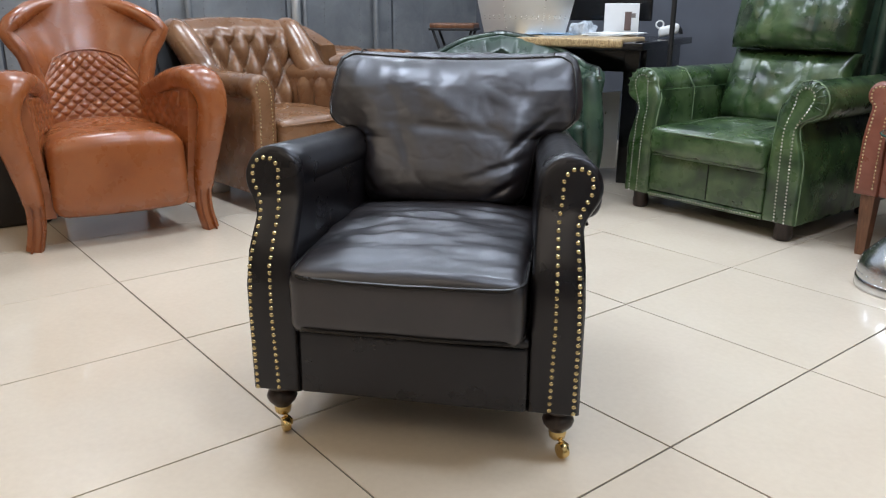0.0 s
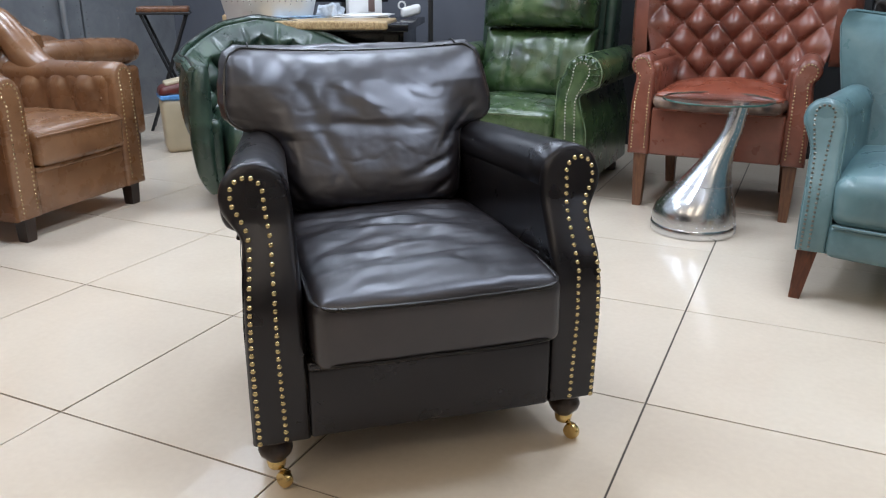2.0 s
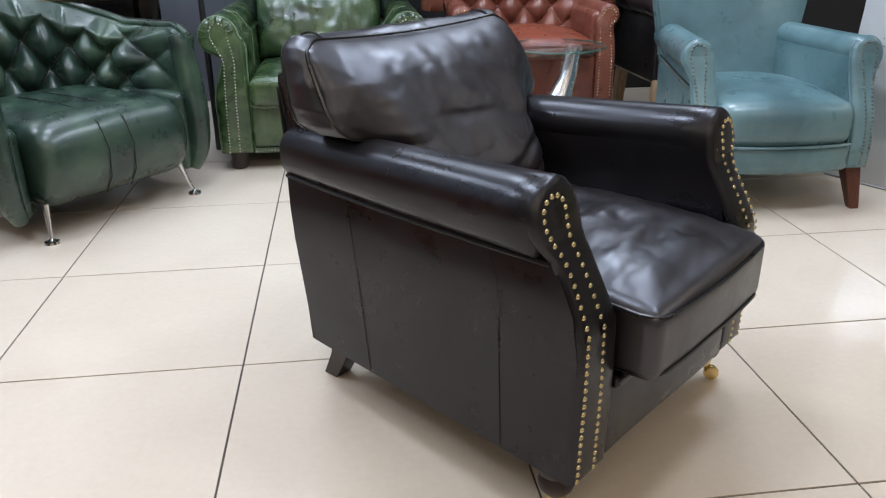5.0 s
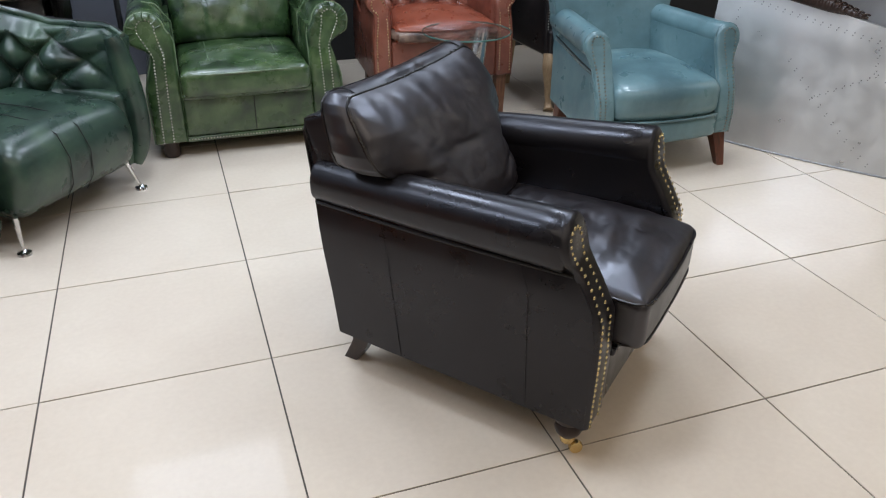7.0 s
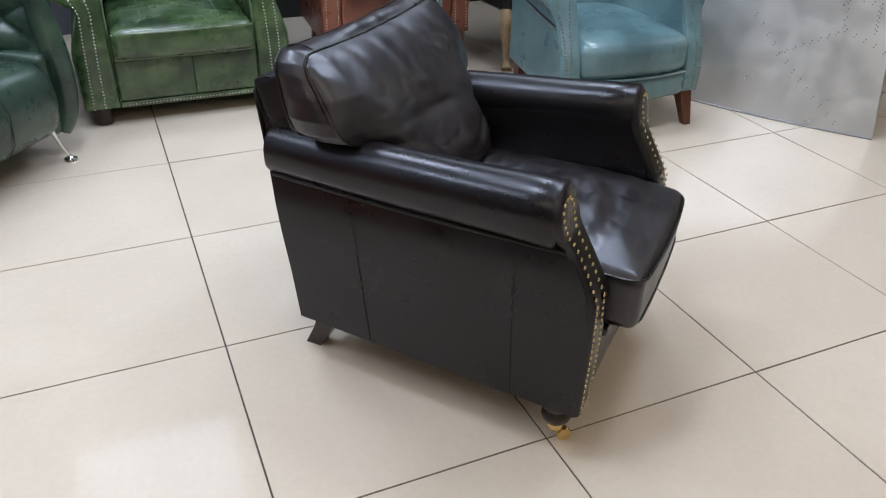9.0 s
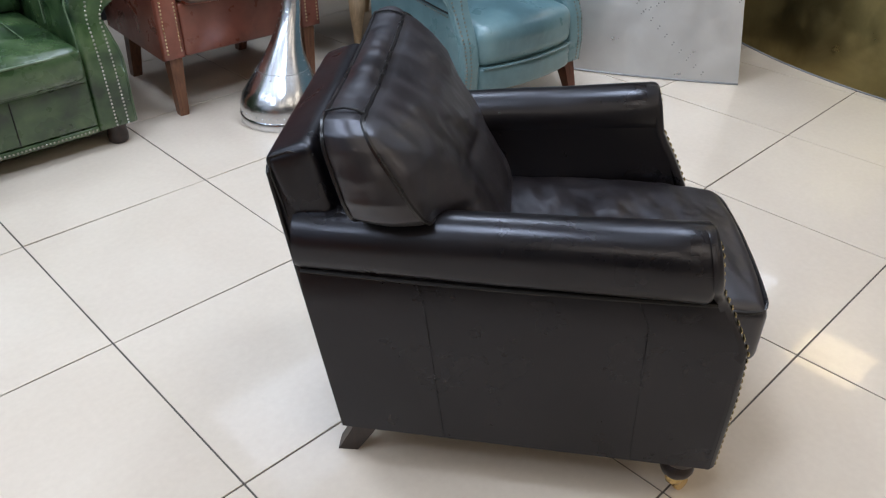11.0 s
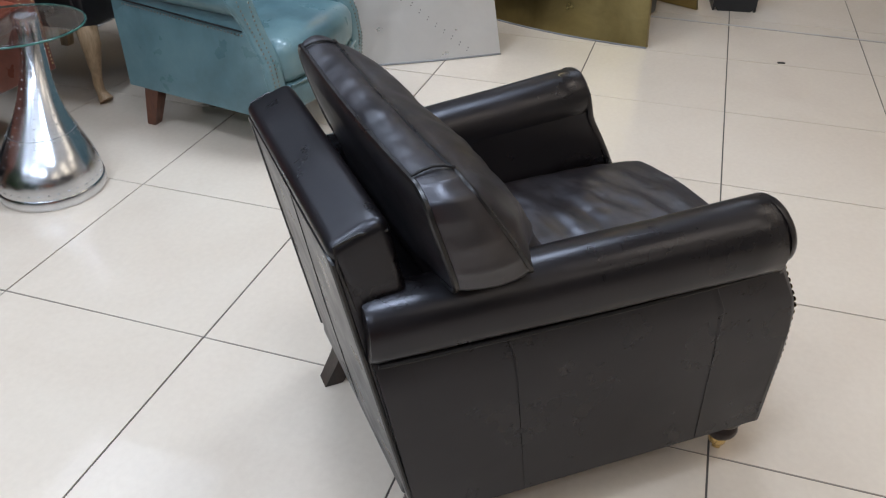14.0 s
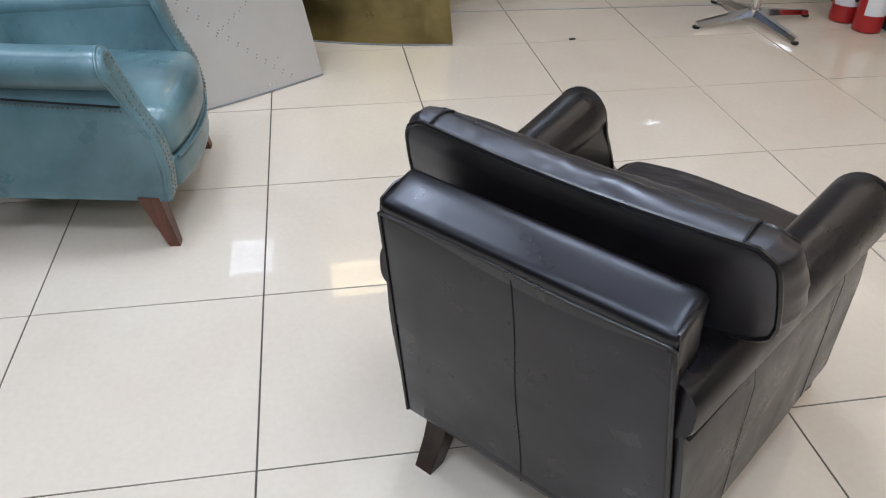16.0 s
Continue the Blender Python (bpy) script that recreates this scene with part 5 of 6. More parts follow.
# ---- riveted sheet-metal lounge chairs ----
def rivet_row(bm, fn, pts, n, pair=0.012):
    for u, v in pts:
        for d in (-pair / 2, pair / 2):
            p = fn(u, v)
            q = fn(min(1, u + 0.004), v)
            t = (q - p)
            t = t.normalized() if t.length else Vector((1, 0, 0))
            dome(bm, p + Vector((0, 0, d)) + t * d * 0.5, n(u, v), 0.0032, 6)


def shell_chair(m, sheet, rivet, seat, label, length=0.88, tall=0.62, gap=0.62, lean=0.16, bow=0.05, pad=True, rivets=True, run=0.0):
    """A lounge chair whose two sides are bowed metal sheets. Local x runs along the near side, y away from it."""
    ch = thing("lounge_chair", m, label, "armchair", "riveted metal lounge chairs")

    def side(y0, sgn, cut):
        def fn(u, v):
            x = -run + (length + run) * u
            top = tall + (0.10 + run * 0.6) * (1 - u)
            corner = 0.03 * max(0.0, (u - 0.93) / 0.07) ** 2
            z = 0.004 + (top - corner) * v
            x = x + (-0.03 * v * u * 2.2 if cut else 0)
            y = y0 - sgn * bow * math.sin(math.pi * (0.15 + 0.75 * u)) + sgn * lean * v * 0.55
            return Vector((x, y, z))
        return fn

    near = side(0.0, 1, True)
    far = side(gap, -1, True)
    for fn, sgn in ((near, 1), (far, -1)):
        pan = part("side_panel", slab(fn, 26, 14, (0, sgn * 0.022, 0)), sheet, ch, "bowed metal sheet side panel", 50)
        edge = [fn(u, 0) + Vector((0, -sgn * 0.002, 0)) for u in np.linspace(0, 1, 20)]
        part("bottom_edge", tube(edge, 0.004, 5), RIVET, pan)
        if rivets:
            bm = bmesh.new()
            nn = lambda u, v: Vector((0, -sgn, 0.25))
            rivet_row(bm, fn, [(u, 0.90) for u in np.linspace(0.12, 0.9, 22)], nn)
            rivet_row(bm, fn, [(0.93, v) for v in np.linspace(0.72, 0.9, 7)], nn)
            rivet_row(bm, fn, [(0.42 + 0.42 * t, 0.62 - 0.56 * t) for t in np.linspace(0, 1, 13)], nn)
            rivet_row(bm, fn, [(0.55 + 0.26 * t, 0.42 + 0.26 * t) for t in np.linspace(0, 1, 9)], nn)
            rivet_row(bm, fn, [(0.81 + 0.17 * t, 0.68 - 0.06 * t) for t in np.linspace(0, 1, 5)], nn)
            rivet_row(bm, fn, [(0.80, 0.7 + 0.16 * t) for t in np.linspace(0, 1, 4)], nn)
            rivet_row(bm, fn, [(0.12, 0.12 + 0.7 * t) for t in np.linspace(0, 1, 14)], nn)
            tagged(part("rivets", bm, rivet, pan, "rows of paired rivets"), "", "", "", "stuff")
        if pad:
            line = [fn(u, 1.0) + Vector((0, sgn * 0.011, 0.012)) for u in np.linspace(0.30, 0.72, 16)]
            rr = list(np.interp(np.linspace(0, 1, 16), [0, 0.1, 0.6, 1], [0.030, 0.036, 0.028, 0.006]))
            pd = part("arm_pad", tube(line, rr, 12), BRAID, ch, "tapered braided brown leather arm pad")
            bm = bmesh.new()
            for k in range(15):
                c, r = line[min(15, k)], rr[min(15, k)]
                for dirn in (-1, 1):
                    arc = [c + Vector((dirn * 0.018 * (a / 1.6), -sgn * math.cos(a) * r * 1.05, math.sin(a) * r * 1.05)) for a in np.linspace(-0.4, 2.6, 7)]
                    tube(arc, 0.0045, 5, bm=bm)
            tagged(part("braiding", bm, BRAID, pd), "", "", "", "stuff")
    part("seat_cushion", cushion((length * 0.5, gap / 2, 0.36), (length * 0.36, gap / 2 - 0.12, 0.09), 0.05, 0.03), seat, ch)
    part("backrest", rbox((length * 0.14, gap / 2, 0.52), (0.09, gap / 2 - 0.11, 0.28), 0.06, (3, 6, 6), lambda q: Vector((q.x - 0.25 * (q.z - 0.5), q.y, q.z))), seat, ch)
    part("base", rbox((length * 0.5, gap / 2, 0.13), (length * 0.34, gap / 2 - 0.16, 0.125), 0.02, (2, 2, 2)), BLACKSTEEL, ch)
    return ch


shell_chair(pose(1.735, 1.70, 0, 0, 0, -60.2), ALU, RIVET, BRAID, "brushed aluminium lounge chair with riveted sides and braided arm pads", 0.815, 0.56, 0.66, 0.16, 0.05, run=0.15)
shell_chair(pose(2.72, 1.30, 0, 0, 0, -106.5), BRASSPANEL, BRASSPANEL, BLUE, "patinated brass lounge chair with bowed sides and blue leather", 0.985, 0.60, 0.66, 0.16, 0.09, False, False)


# ---- black steel side stool with a round hole ----
def hole_stool(m):
    st = thing("stool", m, "black steel side stool with a round hole in each side", "stool")

    def side(y):
        bm = bmesh.new()
        outer, inner = [], []
        for k in range(32):
            a = 2 * math.pi * k / 32
            c, s = math.cos(a), math.sin(a)
            f = 1 / max(abs(c) / 0.11, abs(s) / 0.20)
            outer.append((c * f, 0.20 + s * f))
            inner.append((0.062 * c, 0.21 + 0.062 * s))
        rings = [[Vector((x, y + d, z)) for x, z in ring] for ring, d in ((outer, 0), (inner, 0), (inner, 0.012), (outer, 0.012), (outer, 0))]
        return loft(rings, False, True, bm)

    for y in (0.0, 0.24):
        part("side_panel", side(y), BLACKSTEEL, st, "black steel plate with round hole")
    for x in (-0.104, 0.104):
        part("edge_strip", rbox((x, 0.126, 0.2), (0.006, 0.125, 0.2), 0.002, (1, 1, 1)), BLACKSTEEL, st)
    part("seat", rbox((0, 0.126, 0.412), (0.118, 0.14, 0.012), 0.006, (2, 2, 1)), BLACKSTEEL, st)
    return st


hole_stool(pose(3.13, -0.02, 0, 0, 0, -83))


# ---- chair on a chrome star base ----
def star_chair(m):
    st = thing("swivel_chair", m, "swivel chair on a polished four-star aluminium base", "chair")
    base = part("hub", lathe([(0.03, 0.035), (0.035, 0.04), (0.035, 0.075), (0.024, 0.085), (0.022, 0.40)], (0, 0, 0), 20), CHROME, st)
    for k in range(4):
        a = k * math.pi / 2
        d = Vector((math.cos(a), math.sin(a), 0))
        w = Vector((-d.y, d.x, 0))
        rings = []
        for t, hw, zt, zb in ((0.02, 0.024, 0.075, 0.04), (0.18, 0.019, 0.055, 0.028), (0.34, 0.014, 0.035, 0.014)):
            rings.append([d * t + w * x + Vector((0, 0, z)) for x, z in ((-hw, zb), (hw, zb), (hw * 0.7, zt), (-hw * 0.7, zt))])
        arm = part("base_arm", loft(rings), CHROME, st, "polished tapering base arm")
        part("glide", rbox(d * 0.335 + Vector((0, 0, 0.008)), (0.014, 0.014, 0.008), 0.004, (1, 1, 1)), BLACKSTEEL, arm)
    part("seat", cushion((0, 0, 0.46), (0.24, 0.24, 0.05), 0.04, 0.02), WHITE, st)
    part("backrest", rbox((0, 0.25, 0.72), (0.22, 0.03, 0.22), 0.025, (4, 1, 4)), WHITE, st)
    return st


star_chair(pose(2.55, -1.235, 0, 0, 0, 9))


def extinguisher(m):
    ex = thing("fire_extinguisher", m, "red fire extinguisher with a pale label on the floor", "extinguisher", "fire extinguishers")
    part("cylinder", lathe([(0.058, 0.0), (0.068, 0.006), (0.070, 0.02), (0.070, 0.36), (0.062, 0.40), (0.035, 0.43), (0.02, 0.44)], (0, 0, 0), 28), RED, ex)
    bm = bmesh.new()
    rings = [[Vector((0.0715 * math.cos(a), 0.0715 * math.sin(a), z)) for a in np.linspace(1.9, 4.1, 14)] for z in (0.09, 0.3)]
    part("label_band", loft(rings, False, False, bm), PAPER, ex, "pale paper label")
    part("valve", lathe([(0.022, 0.43), (0.024, 0.45), (0.02, 0.48), (0.012, 0.50)], (0, 0, 0), 14), BLACKSTEEL, ex)
    part("handle", rbox((0.03, 0, 0.50), (0.06, 0.012, 0.008), 0.004, (2, 1, 1)), BLACKSTEEL, ex)
    part("hose", tube(smooth_path([(0.02, 0.0, 0.46), (0.09, 0.02, 0.42), (0.095, 0.02, 0.25), (0.085, 0.02, 0.12)]), 0.011, 8), BLACKSTEEL, ex)
    return ex


ext = extinguisher(pose(2.37, -1.765, 0, 0, 0, 10))
copy_thing(ext, pose(2.53, -1.735, 0, 0, 0, -20))


# ---- the black desk and what stands round it ----
def desk(m):
    dk = thing("desk", m, "black lacquered desk with a live-edge burl wood front edge", "desk")
    part("tabletop", rbox((0, 0, 0.722), (0.38, 0.52, 0.018), 0.005, (2, 2, 1)), BLACKLACQ, dk)

    part("live_edge_slab", rbox((-0.06, -0.33, 0.735), (0.34, 0.21, 0.022), 0.012, (20, 16, 2), lambda q: Vector((q.x, q.y + 0.02 * fbm((q.x, q.y, 0), 7, 3), q.z))), BURL, dk, "live-edge burl wood slab")
    part("apron", rbox((0, 0.1, 0.64), (0.33, 0.36, 0.06), 0.004, (1, 1, 1)), BLACKLACQ, dk)
    for x in (-0.28, 0.27):
        for y in (-0.27, 0.44):
            part("leg", rbox((x, y, 0.352), (0.04, 0.045, 0.352), 0.004, (1, 1, 2)), BLACKLACQ, dk)
    return dk


desk(pose(-1.526, 2.813, 0, 0, 0, 21.7))


def small(name, bm, material, m, label, category, sharp=45):
    ob = part(name, bm, material, None, "", sharp)
    ob.matrix_basis = m
    return tagged(ob, label, category)


TOP = 0.757
box = thing("carton", pose(-1.51, 2.95, TOP, 0, 0, 40), "white cardboard box with a dark printed shape on the desk", "box")
part("body", rbox((0, 0, 0.085), (0.095, 0.05, 0.085), 0.003, (1, 1, 1)), PAPER, box)
part("printed_shape", rbox((0.035, -0.0505, 0.075), (0.018, 0.0008, 0.05), 0.0004, (1, 1, 1)), plain("brown_print", (0.14, 0.09, 0.08), 0.6), box)
part("printed_shape", rbox((0.062, -0.0505, 0.105), (0.014, 0.0008, 0.012), 0.0004, (1, 1, 1)), plain("grey_print", (0.2, 0.17, 0.16), 0.6), box)


def paper_pile(m, n, w, d, label, mat):
    pl = thing("papers", m, label, "papers")
    for k in range(n):
        a = random.uniform(-0.5, 0.5)
        c, s = math.cos(a), math.sin(a)
        ox, oy = random.uniform(-0.04, 0.04), random.uniform(-0.04, 0.04)
        z = 0.003 * k
        part("sheet", rbox((0, 0, 0), (w, d, 0.0014), 0.001, (5, 5, 1), lambda q: Vector((ox + c * q.x - s * q.y, oy + s * q.x + c * q.y, q.z + z + 0.006 * max(0, fbm((q.x, q.y, k), 9))))), mat, pl)
    return pl


paper_pile(pose(-1.42, 2.75, TOP, 0, 0, 20), 6, 0.13, 0.09, "loose pile of white papers on the desk", PAPER)
paper_pile(pose(-1.68, 2.55, TOP, 0, 0, 60), 4, 0.10, 0.07, "pale blue plastic sleeves and papers on the desk", plain("pale_blue_film", (0.35, 0.48, 0.62), 0.25, 0, 0.4, 25))
small("crumpled_bag", rbox((0, 0, 0.035), (0.07, 0.06, 0.035), 0.03, (8, 8, 4), lambda q: q + Vector((0.02 * fbm(q, 14), 0.02 * fbm(q + Vector((3, 1, 2)), 14), 0.018 * fbm(q + Vector((9, 2, 5)), 16)))), plain("clear_plastic_film", (0.45, 0.5, 0.56), 0.2, 0, 0.4, 30), pose(-1.58, 2.70, TOP), "crumpled clear plastic bag on the desk", "plastic bag", 180)
cam_lamp = thing("desk_gadget", pose(-1.28, 3.08, TOP - 0.017, 0, 0, 40), "small white desk gadget with a looped handle", "gadget")
part("body", rbox((0, 0, 0.03), (0.055, 0.035, 0.028), 0.02, (4, 3, 3), lambda q: Vector((q.x, q.y, q.z + 0.25 * q.x + 0.014))), WHITE, cam_lamp)
part("loop", tube([(-0.05 + 0.02 * math.cos(a), 0, 0.075 + 0.02 * math.sin(a)) for a in np.linspace(0, 2 * math.pi, 15)[:-1]], 0.005, 6, True), WHITE, cam_lamp)
small("headphones", tube([(0.04 * math.cos(a), 0, 0.02 + 0.045 * math.sin(a)) for a in np.linspace(0, math.pi, 12)], 0.012, 8), BLACKSTEEL, pose(-1.36, 3.24, TOP - 0.017, 0, 0, 40), "black headphones standing on the desk", "headphones")
scr = thing("monitor", pose(-1.72, 3.10, TOP - 0.017, 0, 0, 25), "black computer monitor standing on the desk", "monitor")
part("screen", rbox((0, 0, 0.24), (0.25, 0.015, 0.15), 0.006, (1, 1, 1)), BLACKLACQ, scr)
part("stand", rbox((0, 0.02, 0.05), (0.03, 0.012, 0.05), 0.004, (1, 1, 1)), BLACKSTEEL, scr)
part("foot", rbox((0, 0.02, 0.006), (0.10, 0.07, 0.006), 0.003, (1, 1, 1)), BLACKSTEEL, scr)
pole = small("pole", tube([(0, 0, 0), (0, 0, 1.4), (0, 0, 2.9)], 0.013, 10), BLACKSTEEL, pose(-0.93, 2.62, 0), "thin black steel pole beside the desk", "pole")


def propeller_chair(m):
    ch = thing("office_chair", m, "riveted aluminium swivel chair with a curved shield back", "chair")

    def back(u, v):
        a = 2 * u - 1
        half = float(np.interp(v, [0, 0.3, 0.7, 1], [0.17, 0.22, 0.30, 0.36]))
        th = a * half / 0.42
        return Vector((0.42 * math.sin(th), 0.24 - 0.42 * (math.cos(th) - 1) * -1.0 + 0.08 * v, 0.50 + 0.66 * v))

    bk = part("backrest", slab(back, 22, 18, (0, 0.014, 0)), ALU, ch, "curved riveted aluminium back")
    bm = bmesh.new()
    for v in (0.25, 0.52, 0.8):
        for u in np.linspace(0.06, 0.94, 16):
            for d in (0, 0.02):
                dome(bm, back(u, v + d) + Vector((0, -0.001, 0)), (0, -1, 0), 0.0042, 6)
                dome(bm, back(u, v + d) + Vector((0, 0.015, 0)), (0, 1, 0), 0.0042, 6)
    for u in (0.3, 0.7):
        for v in np.linspace(0.1, 0.95, 16):
            dome(bm, back(u, v) + Vector((0, 0.015, 0)), (0, 1, 0), 0.0042, 6)
    tagged(part("rivets", bm, POLISHED, bk, "rows of bright rivets"), "", "", "", "stuff")
    part("seat", cushion((0, 0, 0.45), (0.25, 0.25, 0.05), 0.04, 0.02), CHARCOAL, ch)
    part("column", lathe([(0.03, 0.03), (0.03, 0.40)], (0, 0, 0), 14), CHROME, ch)
    for k in range(5):
        a = 2 * math.pi * k / 5
        part("base_arm", tube([(0, 0, 0.07), (0.3 * math.cos(a), 0.3 * math.sin(a), 0.025)], [0.022, 0.014], 8), CHROME, ch)
    return ch


propeller_chair(pose(-1.97, 2.66, 0, 0, 0, 222))
# a second sheet of the same metal, standing under the desk
small("metal_panel", slab(lambda u, v: Vector((-0.16 + 0.32 * u, 0.05 * math.sin(3 * u), 0.15 + 0.42 * v + 0.05 * u)), 10, 8, (0, 0.012, 0)), ALU, pose(-1.42, 2.62, -0.15, 0, 0, 40), "curved brushed aluminium sheet standing under the desk", "metal sheet")


def bar_stool(m):
    st = thing("bar_stool", m, "black steel folding stool with a brown leather seat", "stool")
    part("seat", rbox((0, 0, 0.775), (0.16, 0.13, 0.02), 0.014, (4, 4, 2)), MIDWOOD, st)
    part("seat_frame", rbox((0, 0, 0.752), (0.165, 0.135, 0.008), 0.004, (1, 1, 1)), BLACKSTEEL, st)
    for y in (-0.11, 0.11):
        part("leg", tube([(-0.14, y, 0.75), (0.15, y, 0.0)], 0.010, 8), BLACKSTEEL, st)
        part("leg", tube([(0.14, y * 0.85, 0.75), (-0.15, y * 0.85, 0.0)], 0.010, 8), BLACKSTEEL, st)
    part("stretcher", tube([(-0.07, -0.11, 0.2), (-0.07, 0.11, 0.2)], 0.008, 8), BLACKSTEEL, st)
    return st


bar_stool(pose(-3.05, 3.0, 0, 0, 0, 40))


def bin_thing(m):
    b = thing("waste_bin", m, "cream plastic waste bin lined with a blue bag", "waste bin")
    part("body", rbox((0, 0, 0.155), (0.10, 0.085, 0.155), 0.03, (4, 4, 4), lambda q: Vector((q.x * (0.9 + 0.35 * q.z), q.y * (0.9 + 0.35 * q.z), q.z))), CREAM, b)
    part("bag", rbox((0, 0, 0.318), (0.106, 0.092, 0.014), 0.010, (6, 6, 2), lambda q: q + Vector((0.004 * fbm(q, 40), 0.004 * fbm(q + Vector((1, 2, 3)), 40), 0.006 * fbm(q, 25)))), BLUEBAG, b, "blue plastic bag edge")
    part("lid", rbox((0, 0, 0.360), (0.104, 0.09, 0.036), 0.03, (4, 4, 3), lambda q: Vector((q.x, q.y, q.z + 0.2 * q.x * (1 if q.z > 0.35 else 0)))), plain("dark_red_plastic", (0.10, 0.02, 0.018), 0.35), b, "dark red swing lid")
    part("flap", rbox((0.01, 0, 0.402), (0.078, 0.07, 0.012), 0.01, (3, 3, 1), lambda q: Vector((q.x, q.y, q.z + 0.2 * q.x))), CREAM, b)
    return b


bin_thing(pose(-2.47, 2.43, 0, 0, 0, 50))

crt = thing("carton", pose(-2.30, 2.95, 0, 0, 0, 30), "cardboard carton with a yellow label standing on a plinth", "box")
part("plinth", rbox((0, 0, 0.32), (0.22, 0.16, 0.32), 0.004, (1, 1, 1)), BLACKLACQ, crt)
part("carton_body", rbox((0, 0, 0.70), (0.16, 0.11, 0.055), 0.004, (1, 1, 1)), plain("cardboard", (0.42, 0.31, 0.17), 0.7), crt)
btl = thing("bottle", pose(-2.32, 2.90, 0.757), "dark bottle with a yellow label", "bottle")
part("body", lathe([(0.028, 0.0), (0.03, 0.004), (0.03, 0.11), (0.024, 0.13), (0.011, 0.15), (0.011, 0.18)], (0, 0, 0), 16), BLACKLACQ, btl)
part("label_band", lathe([(0.0308, 0.03), (0.0308, 0.08)], (0, 0, 0), 16), YELLOW, btl)

# black nylon umbrella and a white bottle behind the wing chair
umb = thing("umbrella", pose(-2.45, 0.62, 0, 0, 0, 0), "large black nylon photo umbrella leaning behind the chairs", "umbrella")
def canopy(u, v):
    a = (u - 0.5) * 2.2
    r = 0.42 * v
    return Vector((0.12 * (1 - v * v), r * math.sin(a), 0.06 + 0.74 * v * math.cos(a)))
part("canopy", slab(canopy, 16, 12, (0.006, 0, 0)), FABRIC, umb)
for k in range(5):
    part("rib", tube([canopy(k / 4, v) + Vector((0.014, 0, 0)) for v in np.linspace(0.02, 1, 9)], 0.004, 5), BLACKSTEEL, umb)
wb = thing("bottle", pose(-2.30, 0.84, 0.0), "white plastic bottle behind the chairs", "bottle")
part("body", lathe([(0.045, 0.0), (0.05, 0.006), (0.05, 0.50), (0.04, 0.56), (0.02, 0.60)], (0, 0, 0), 18), WHITE, wb)
part("cap", lathe([(0.022, 0.60), (0.022, 0.64)], (0, 0, 0), 14), WHITE, wb)

# dark low cabinet at the far side of the cognac chair
cab = thing("trunk", pose(-2.45, -0.35, 0, 0, 0, 84), "black leather trunk standing behind the cognac chair", "trunk")
part("body", rbox((0, 0, 0.20), (0.40, 0.25, 0.20), 0.02, (3, 3, 3)), CHARCOAL, cab)
part("lid", rbox((0, 0, 0.42), (0.405, 0.255, 0.025), 0.012, (3, 3, 1)), CHARCOAL, cab)

# ---- sheet-metal cladding of the west wall ----
clad = tagged(new("wall_cladding"), "grey riveted sheet-metal wall panels", "wall", "", "structure")
for k in range(6):
    y0 = -1.6 + 0.9 * k
    for z0, z1 in ((0.0, 1.35), (1.36, 2.7)):
        pn = part("panel", rbox((WEST + 0.012, y0 + 0.445, (z0 + z1) / 2), (0.010, 0.442, (z1 - z0) / 2), 0.003, (1, 6, 6), lambda q: q + Vector((0.004 * fbm(q, 2.5), 0, 0))), SHEET, clad)
        bm = bmesh.new()
        for t in np.arange(0.03, z1 - z0, 0.045):
            for y in (y0 + 0.03, y0 + 0.30, y0 + 0.60, y0 + 0.86):
                dome(bm, (WEST + 0.023, y, z0 + t), (1, 0, 0), 0.006, 6)
        tagged(part("rivets", bm, RIVET, pn), "", "", "", "stuff")
for y, r in ((1.28, 0.022), (2.05, 0.03), (2.12, 0.018), (2.72, 0.022)):
    small("pipe", tube([(0, 0, 0), (0, 0, 1.5), (0, 0, 2.9)], r, 12), SHEET if r < 0.025 else ALU, pose(WEST + 0.06, y, 0), "vertical steel pipe fixed along the wall", "pipe")
small("wall_post", rbox((0, 0, 1.45), (0.03, 0.03, 1.45), 0.004, (1, 1, 1)), BLACKSTEEL, pose(-0.84, NORTH - 0.085, 0), "dark vertical post against the wall", "post")

# ---- ceiling lights with louvres, and unseen panels added as fill ----
# an unseen glowing panel under the ceiling, added only for its light
def fill_panel(m, glow, half=0.55):
    cl = thing("ceiling_light", m, "unseen square ceiling panel added to light the room", "ceiling light", "ceiling lights")
    for a, b, w, d in ((-1, 0, 0.012, half), (1, 0, 0.012, half), (0, -1, half - 0.024, 0.012), (0, 1, half - 0.024, 0.012)):
        part("frame", rbox((a * (half - 0.012), b * (half - 0.012), -0.016), (w, d, 0.015), 0.002, (1, 1, 1)), WHITE, cl)
    e = half - 0.025
    part("diffuser", loft([[Vector((-e, -e, -0.02)), Vector((-e, e, -0.02))], [Vector((e, -e, -0.02)), Vector((e, e, -0.02))]], False, False), glow, cl, "glowing white diffuser")
    return cl


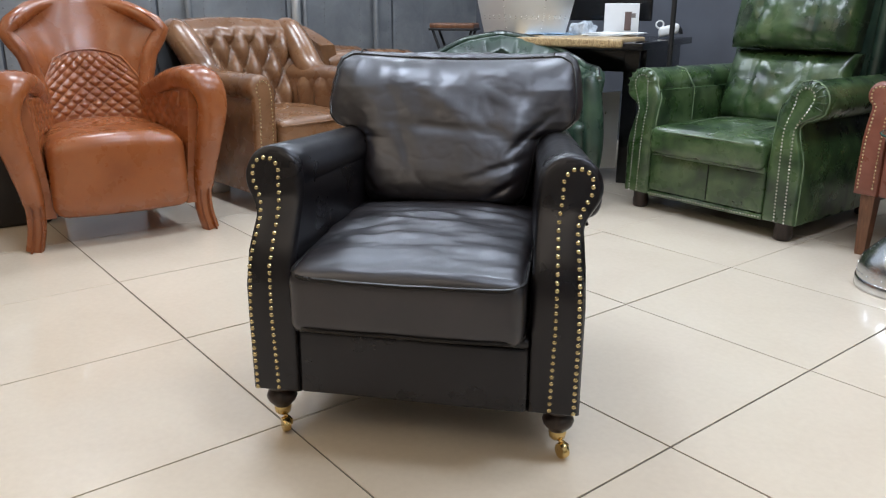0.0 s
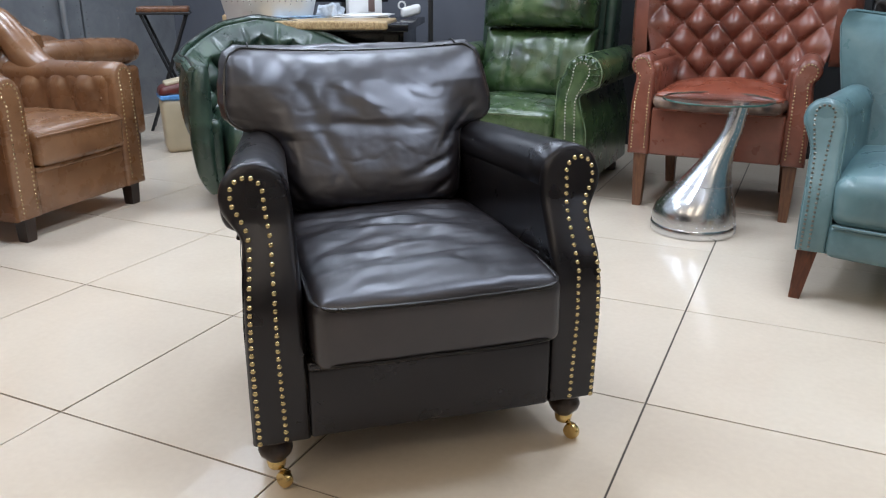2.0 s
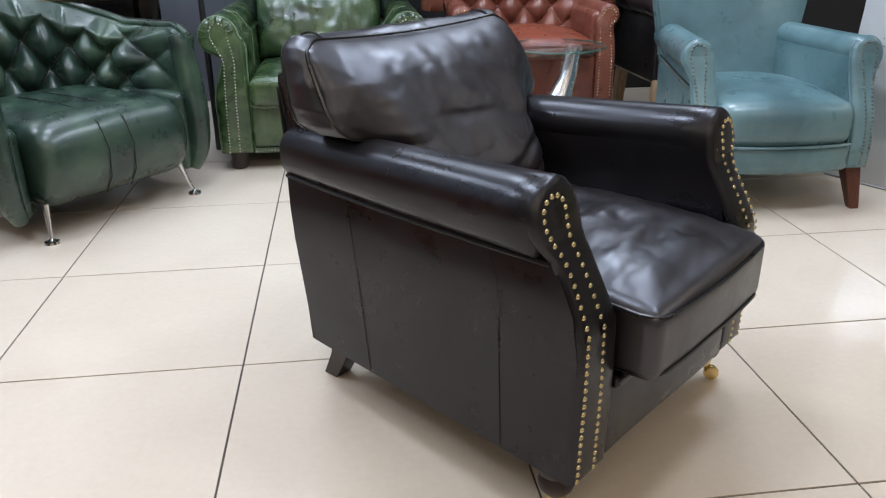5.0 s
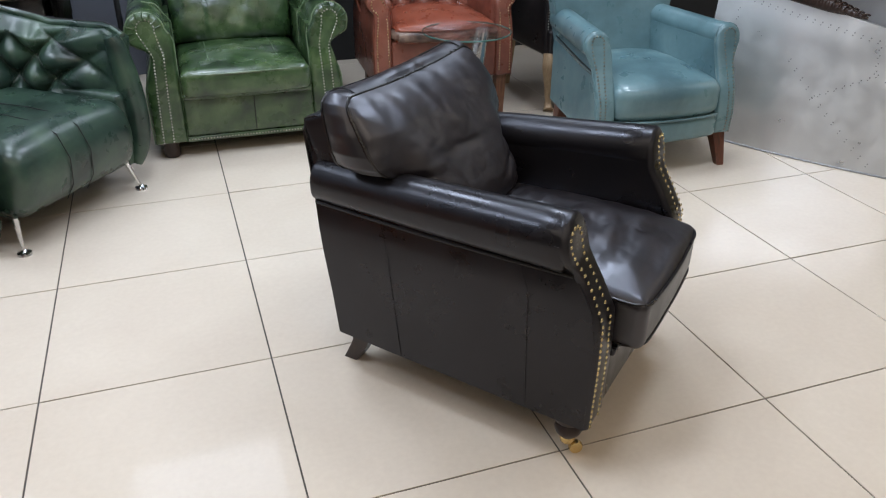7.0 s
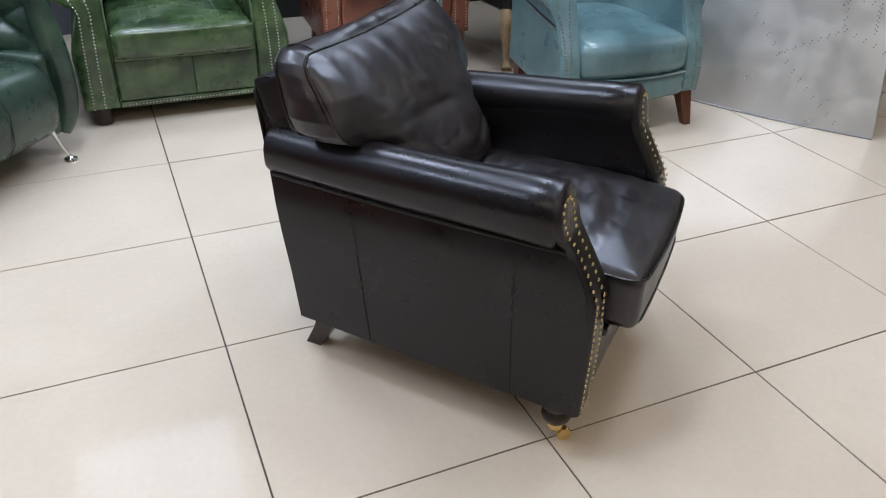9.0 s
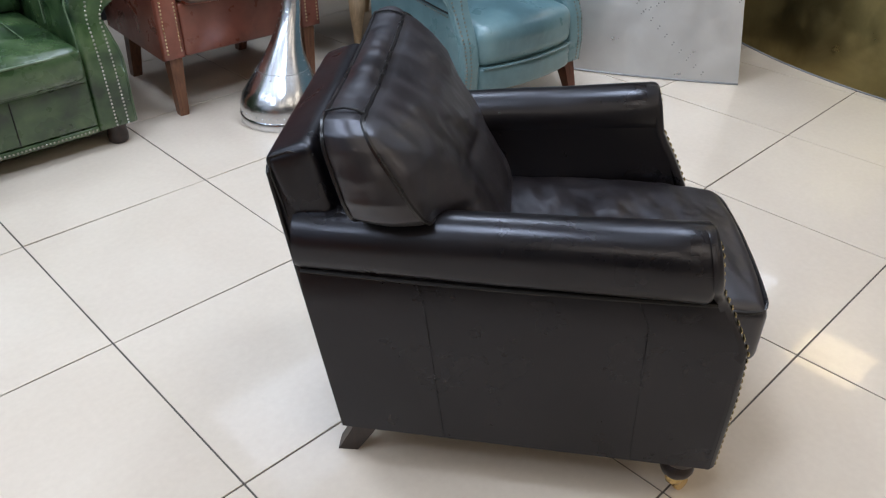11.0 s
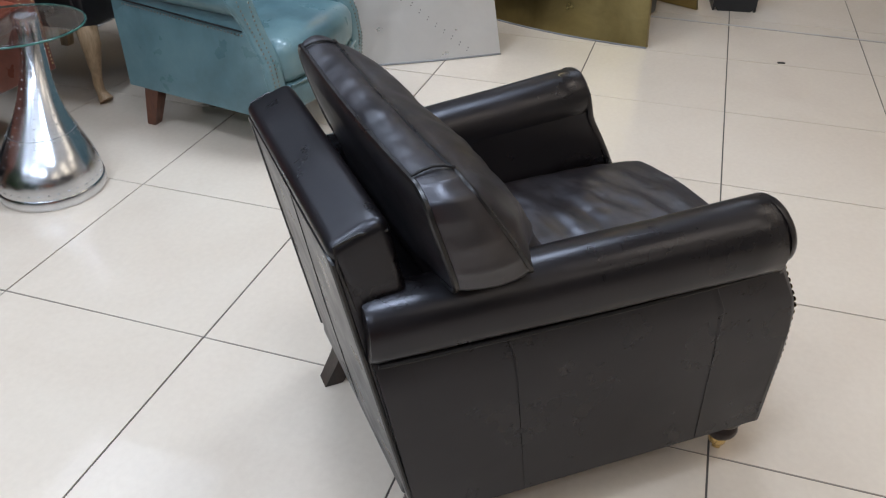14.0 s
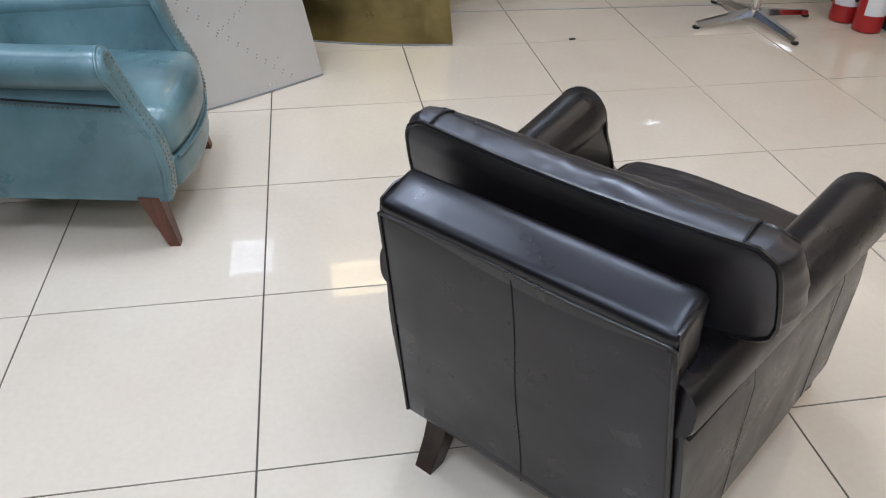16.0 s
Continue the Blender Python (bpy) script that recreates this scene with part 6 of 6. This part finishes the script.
def ceiling_light(m, glow, half=0.30):
    cl = thing("ceiling_light", m, "square recessed ceiling light with a white louvre", "ceiling light", "ceiling lights")
    part("frame", rbox((0, 0, -0.012), (half, half, 0.011), 0.002, (1, 1, 1)), WHITE, cl)
    n = round(half / 0.07)
    pitch = 2 * (half - 0.02) / n
    e = half - 0.03
    for k in range(n):
        x = -half + 0.02 + pitch * (k + 0.5)
        w = pitch * 0.36
        part("diffuser", loft([[Vector((x - w, -e, -0.030)), Vector((x - w, e, -0.030))], [Vector((x + w, -e, -0.030)), Vector((x + w, e, -0.030))]], False, False), glow, cl, "glowing tube behind the louvre")
    bm = bmesh.new()
    for k in range(n + 1):
        rbox((-half + 0.02 + pitch * k, 0, -0.045), (0.004, half - 0.01, 0.012), 0.001, (1, 1, 1), None, bm)
        rbox((0, -half + 0.02 + pitch * k, -0.044), (half - 0.016, 0.004, 0.010), 0.001, (1, 1, 1), None, bm)
    part("louvre", bm, WHITE, cl)
    return cl


far_light = ceiling_light(pose(3.93, -0.35, HIGH), FAR_GLOW)
for x, y in FAR_SPOTS:
    copy_thing(far_light, pose(x, y, HIGH))
ceiling_light(pose(*FAR_WARM_SPOT, HIGH), FAR_WARM_GLOW)
ceiling_light(pose(7.1, -3.0, HIGH), FAR_GLOW, 0.10)
near_fill = fill_panel(pose(*FILL_SPOTS[0], HIGH), FILL_GLOW, 0.30)
for x, y in FILL_SPOTS[1:]:
    copy_thing(near_fill, pose(x, y, HIGH))
dim_fill = fill_panel(pose(*DIM_FILL_SPOTS[0], HIGH), DIM_FILL_GLOW)
for x, y in DIM_FILL_SPOTS[1:]:
    copy_thing(dim_fill, pose(x, y, HIGH))
warm_fill = fill_panel(pose(*WARM_FILL_SPOTS[0], HIGH), WARM_FILL_GLOW)
for x, y in WARM_FILL_SPOTS[1:]:
    copy_thing(warm_fill, pose(x, y, HIGH))

# ---- the floor, last ----
SIZE = 0.6
X0, X1, Y0, Y1 = -7, 13, -8, 7
floor = tagged(part("floor", rbox(((X0 + X1) * 0.3, (Y0 + Y1) * 0.3, -0.0590), ((X1 - X0) * 0.3, (Y1 - Y0) * 0.3, 0.056), 0.002, (1, 1, 1)), GROUT, None), "polished cream porcelain floor tiles with grey grout", "floor", "", "structure")
tile_me = mesh_of("tile", rbox((0, 0, -0.006), (0.2978, 0.2978, 0.006), 0.0008, (1, 1, 1)), TILE, 5)
for i in range(X0, X1):
    for j in range(Y0, Y1):
        lean = Matrix.Rotation(random.gauss(0, 0.0010), 4, "X") @ Matrix.Rotation(random.gauss(0, 0.0010), 4, "Y")
        shared("tile", tile_me, floor, Matrix.Translation((SIZE * (i + 0.5), SIZE * (j + 0.5), 0)) @ lean)
small("floor_strip", rbox((0, 0, 0), (0.008, 1.6, 0.002), 0.001, (1, 1, 1)), plain("dull_metal_strip", (0.42, 0.38, 0.33), 0.4), pose(2.88, -0.26, 0.0015, 0, 0, -2), "thin dull metal strip laid across the floor", "floor strip")
small("scrap", rbox((0, 0, 0), (0.016, 0.006, 0.003), 0.002, (2, 2, 1)), CHARCOAL, pose(2.42, -0.23, 0.003, 0, 0, 100), "small dark scrap lying on the floor tiles", "scrap")
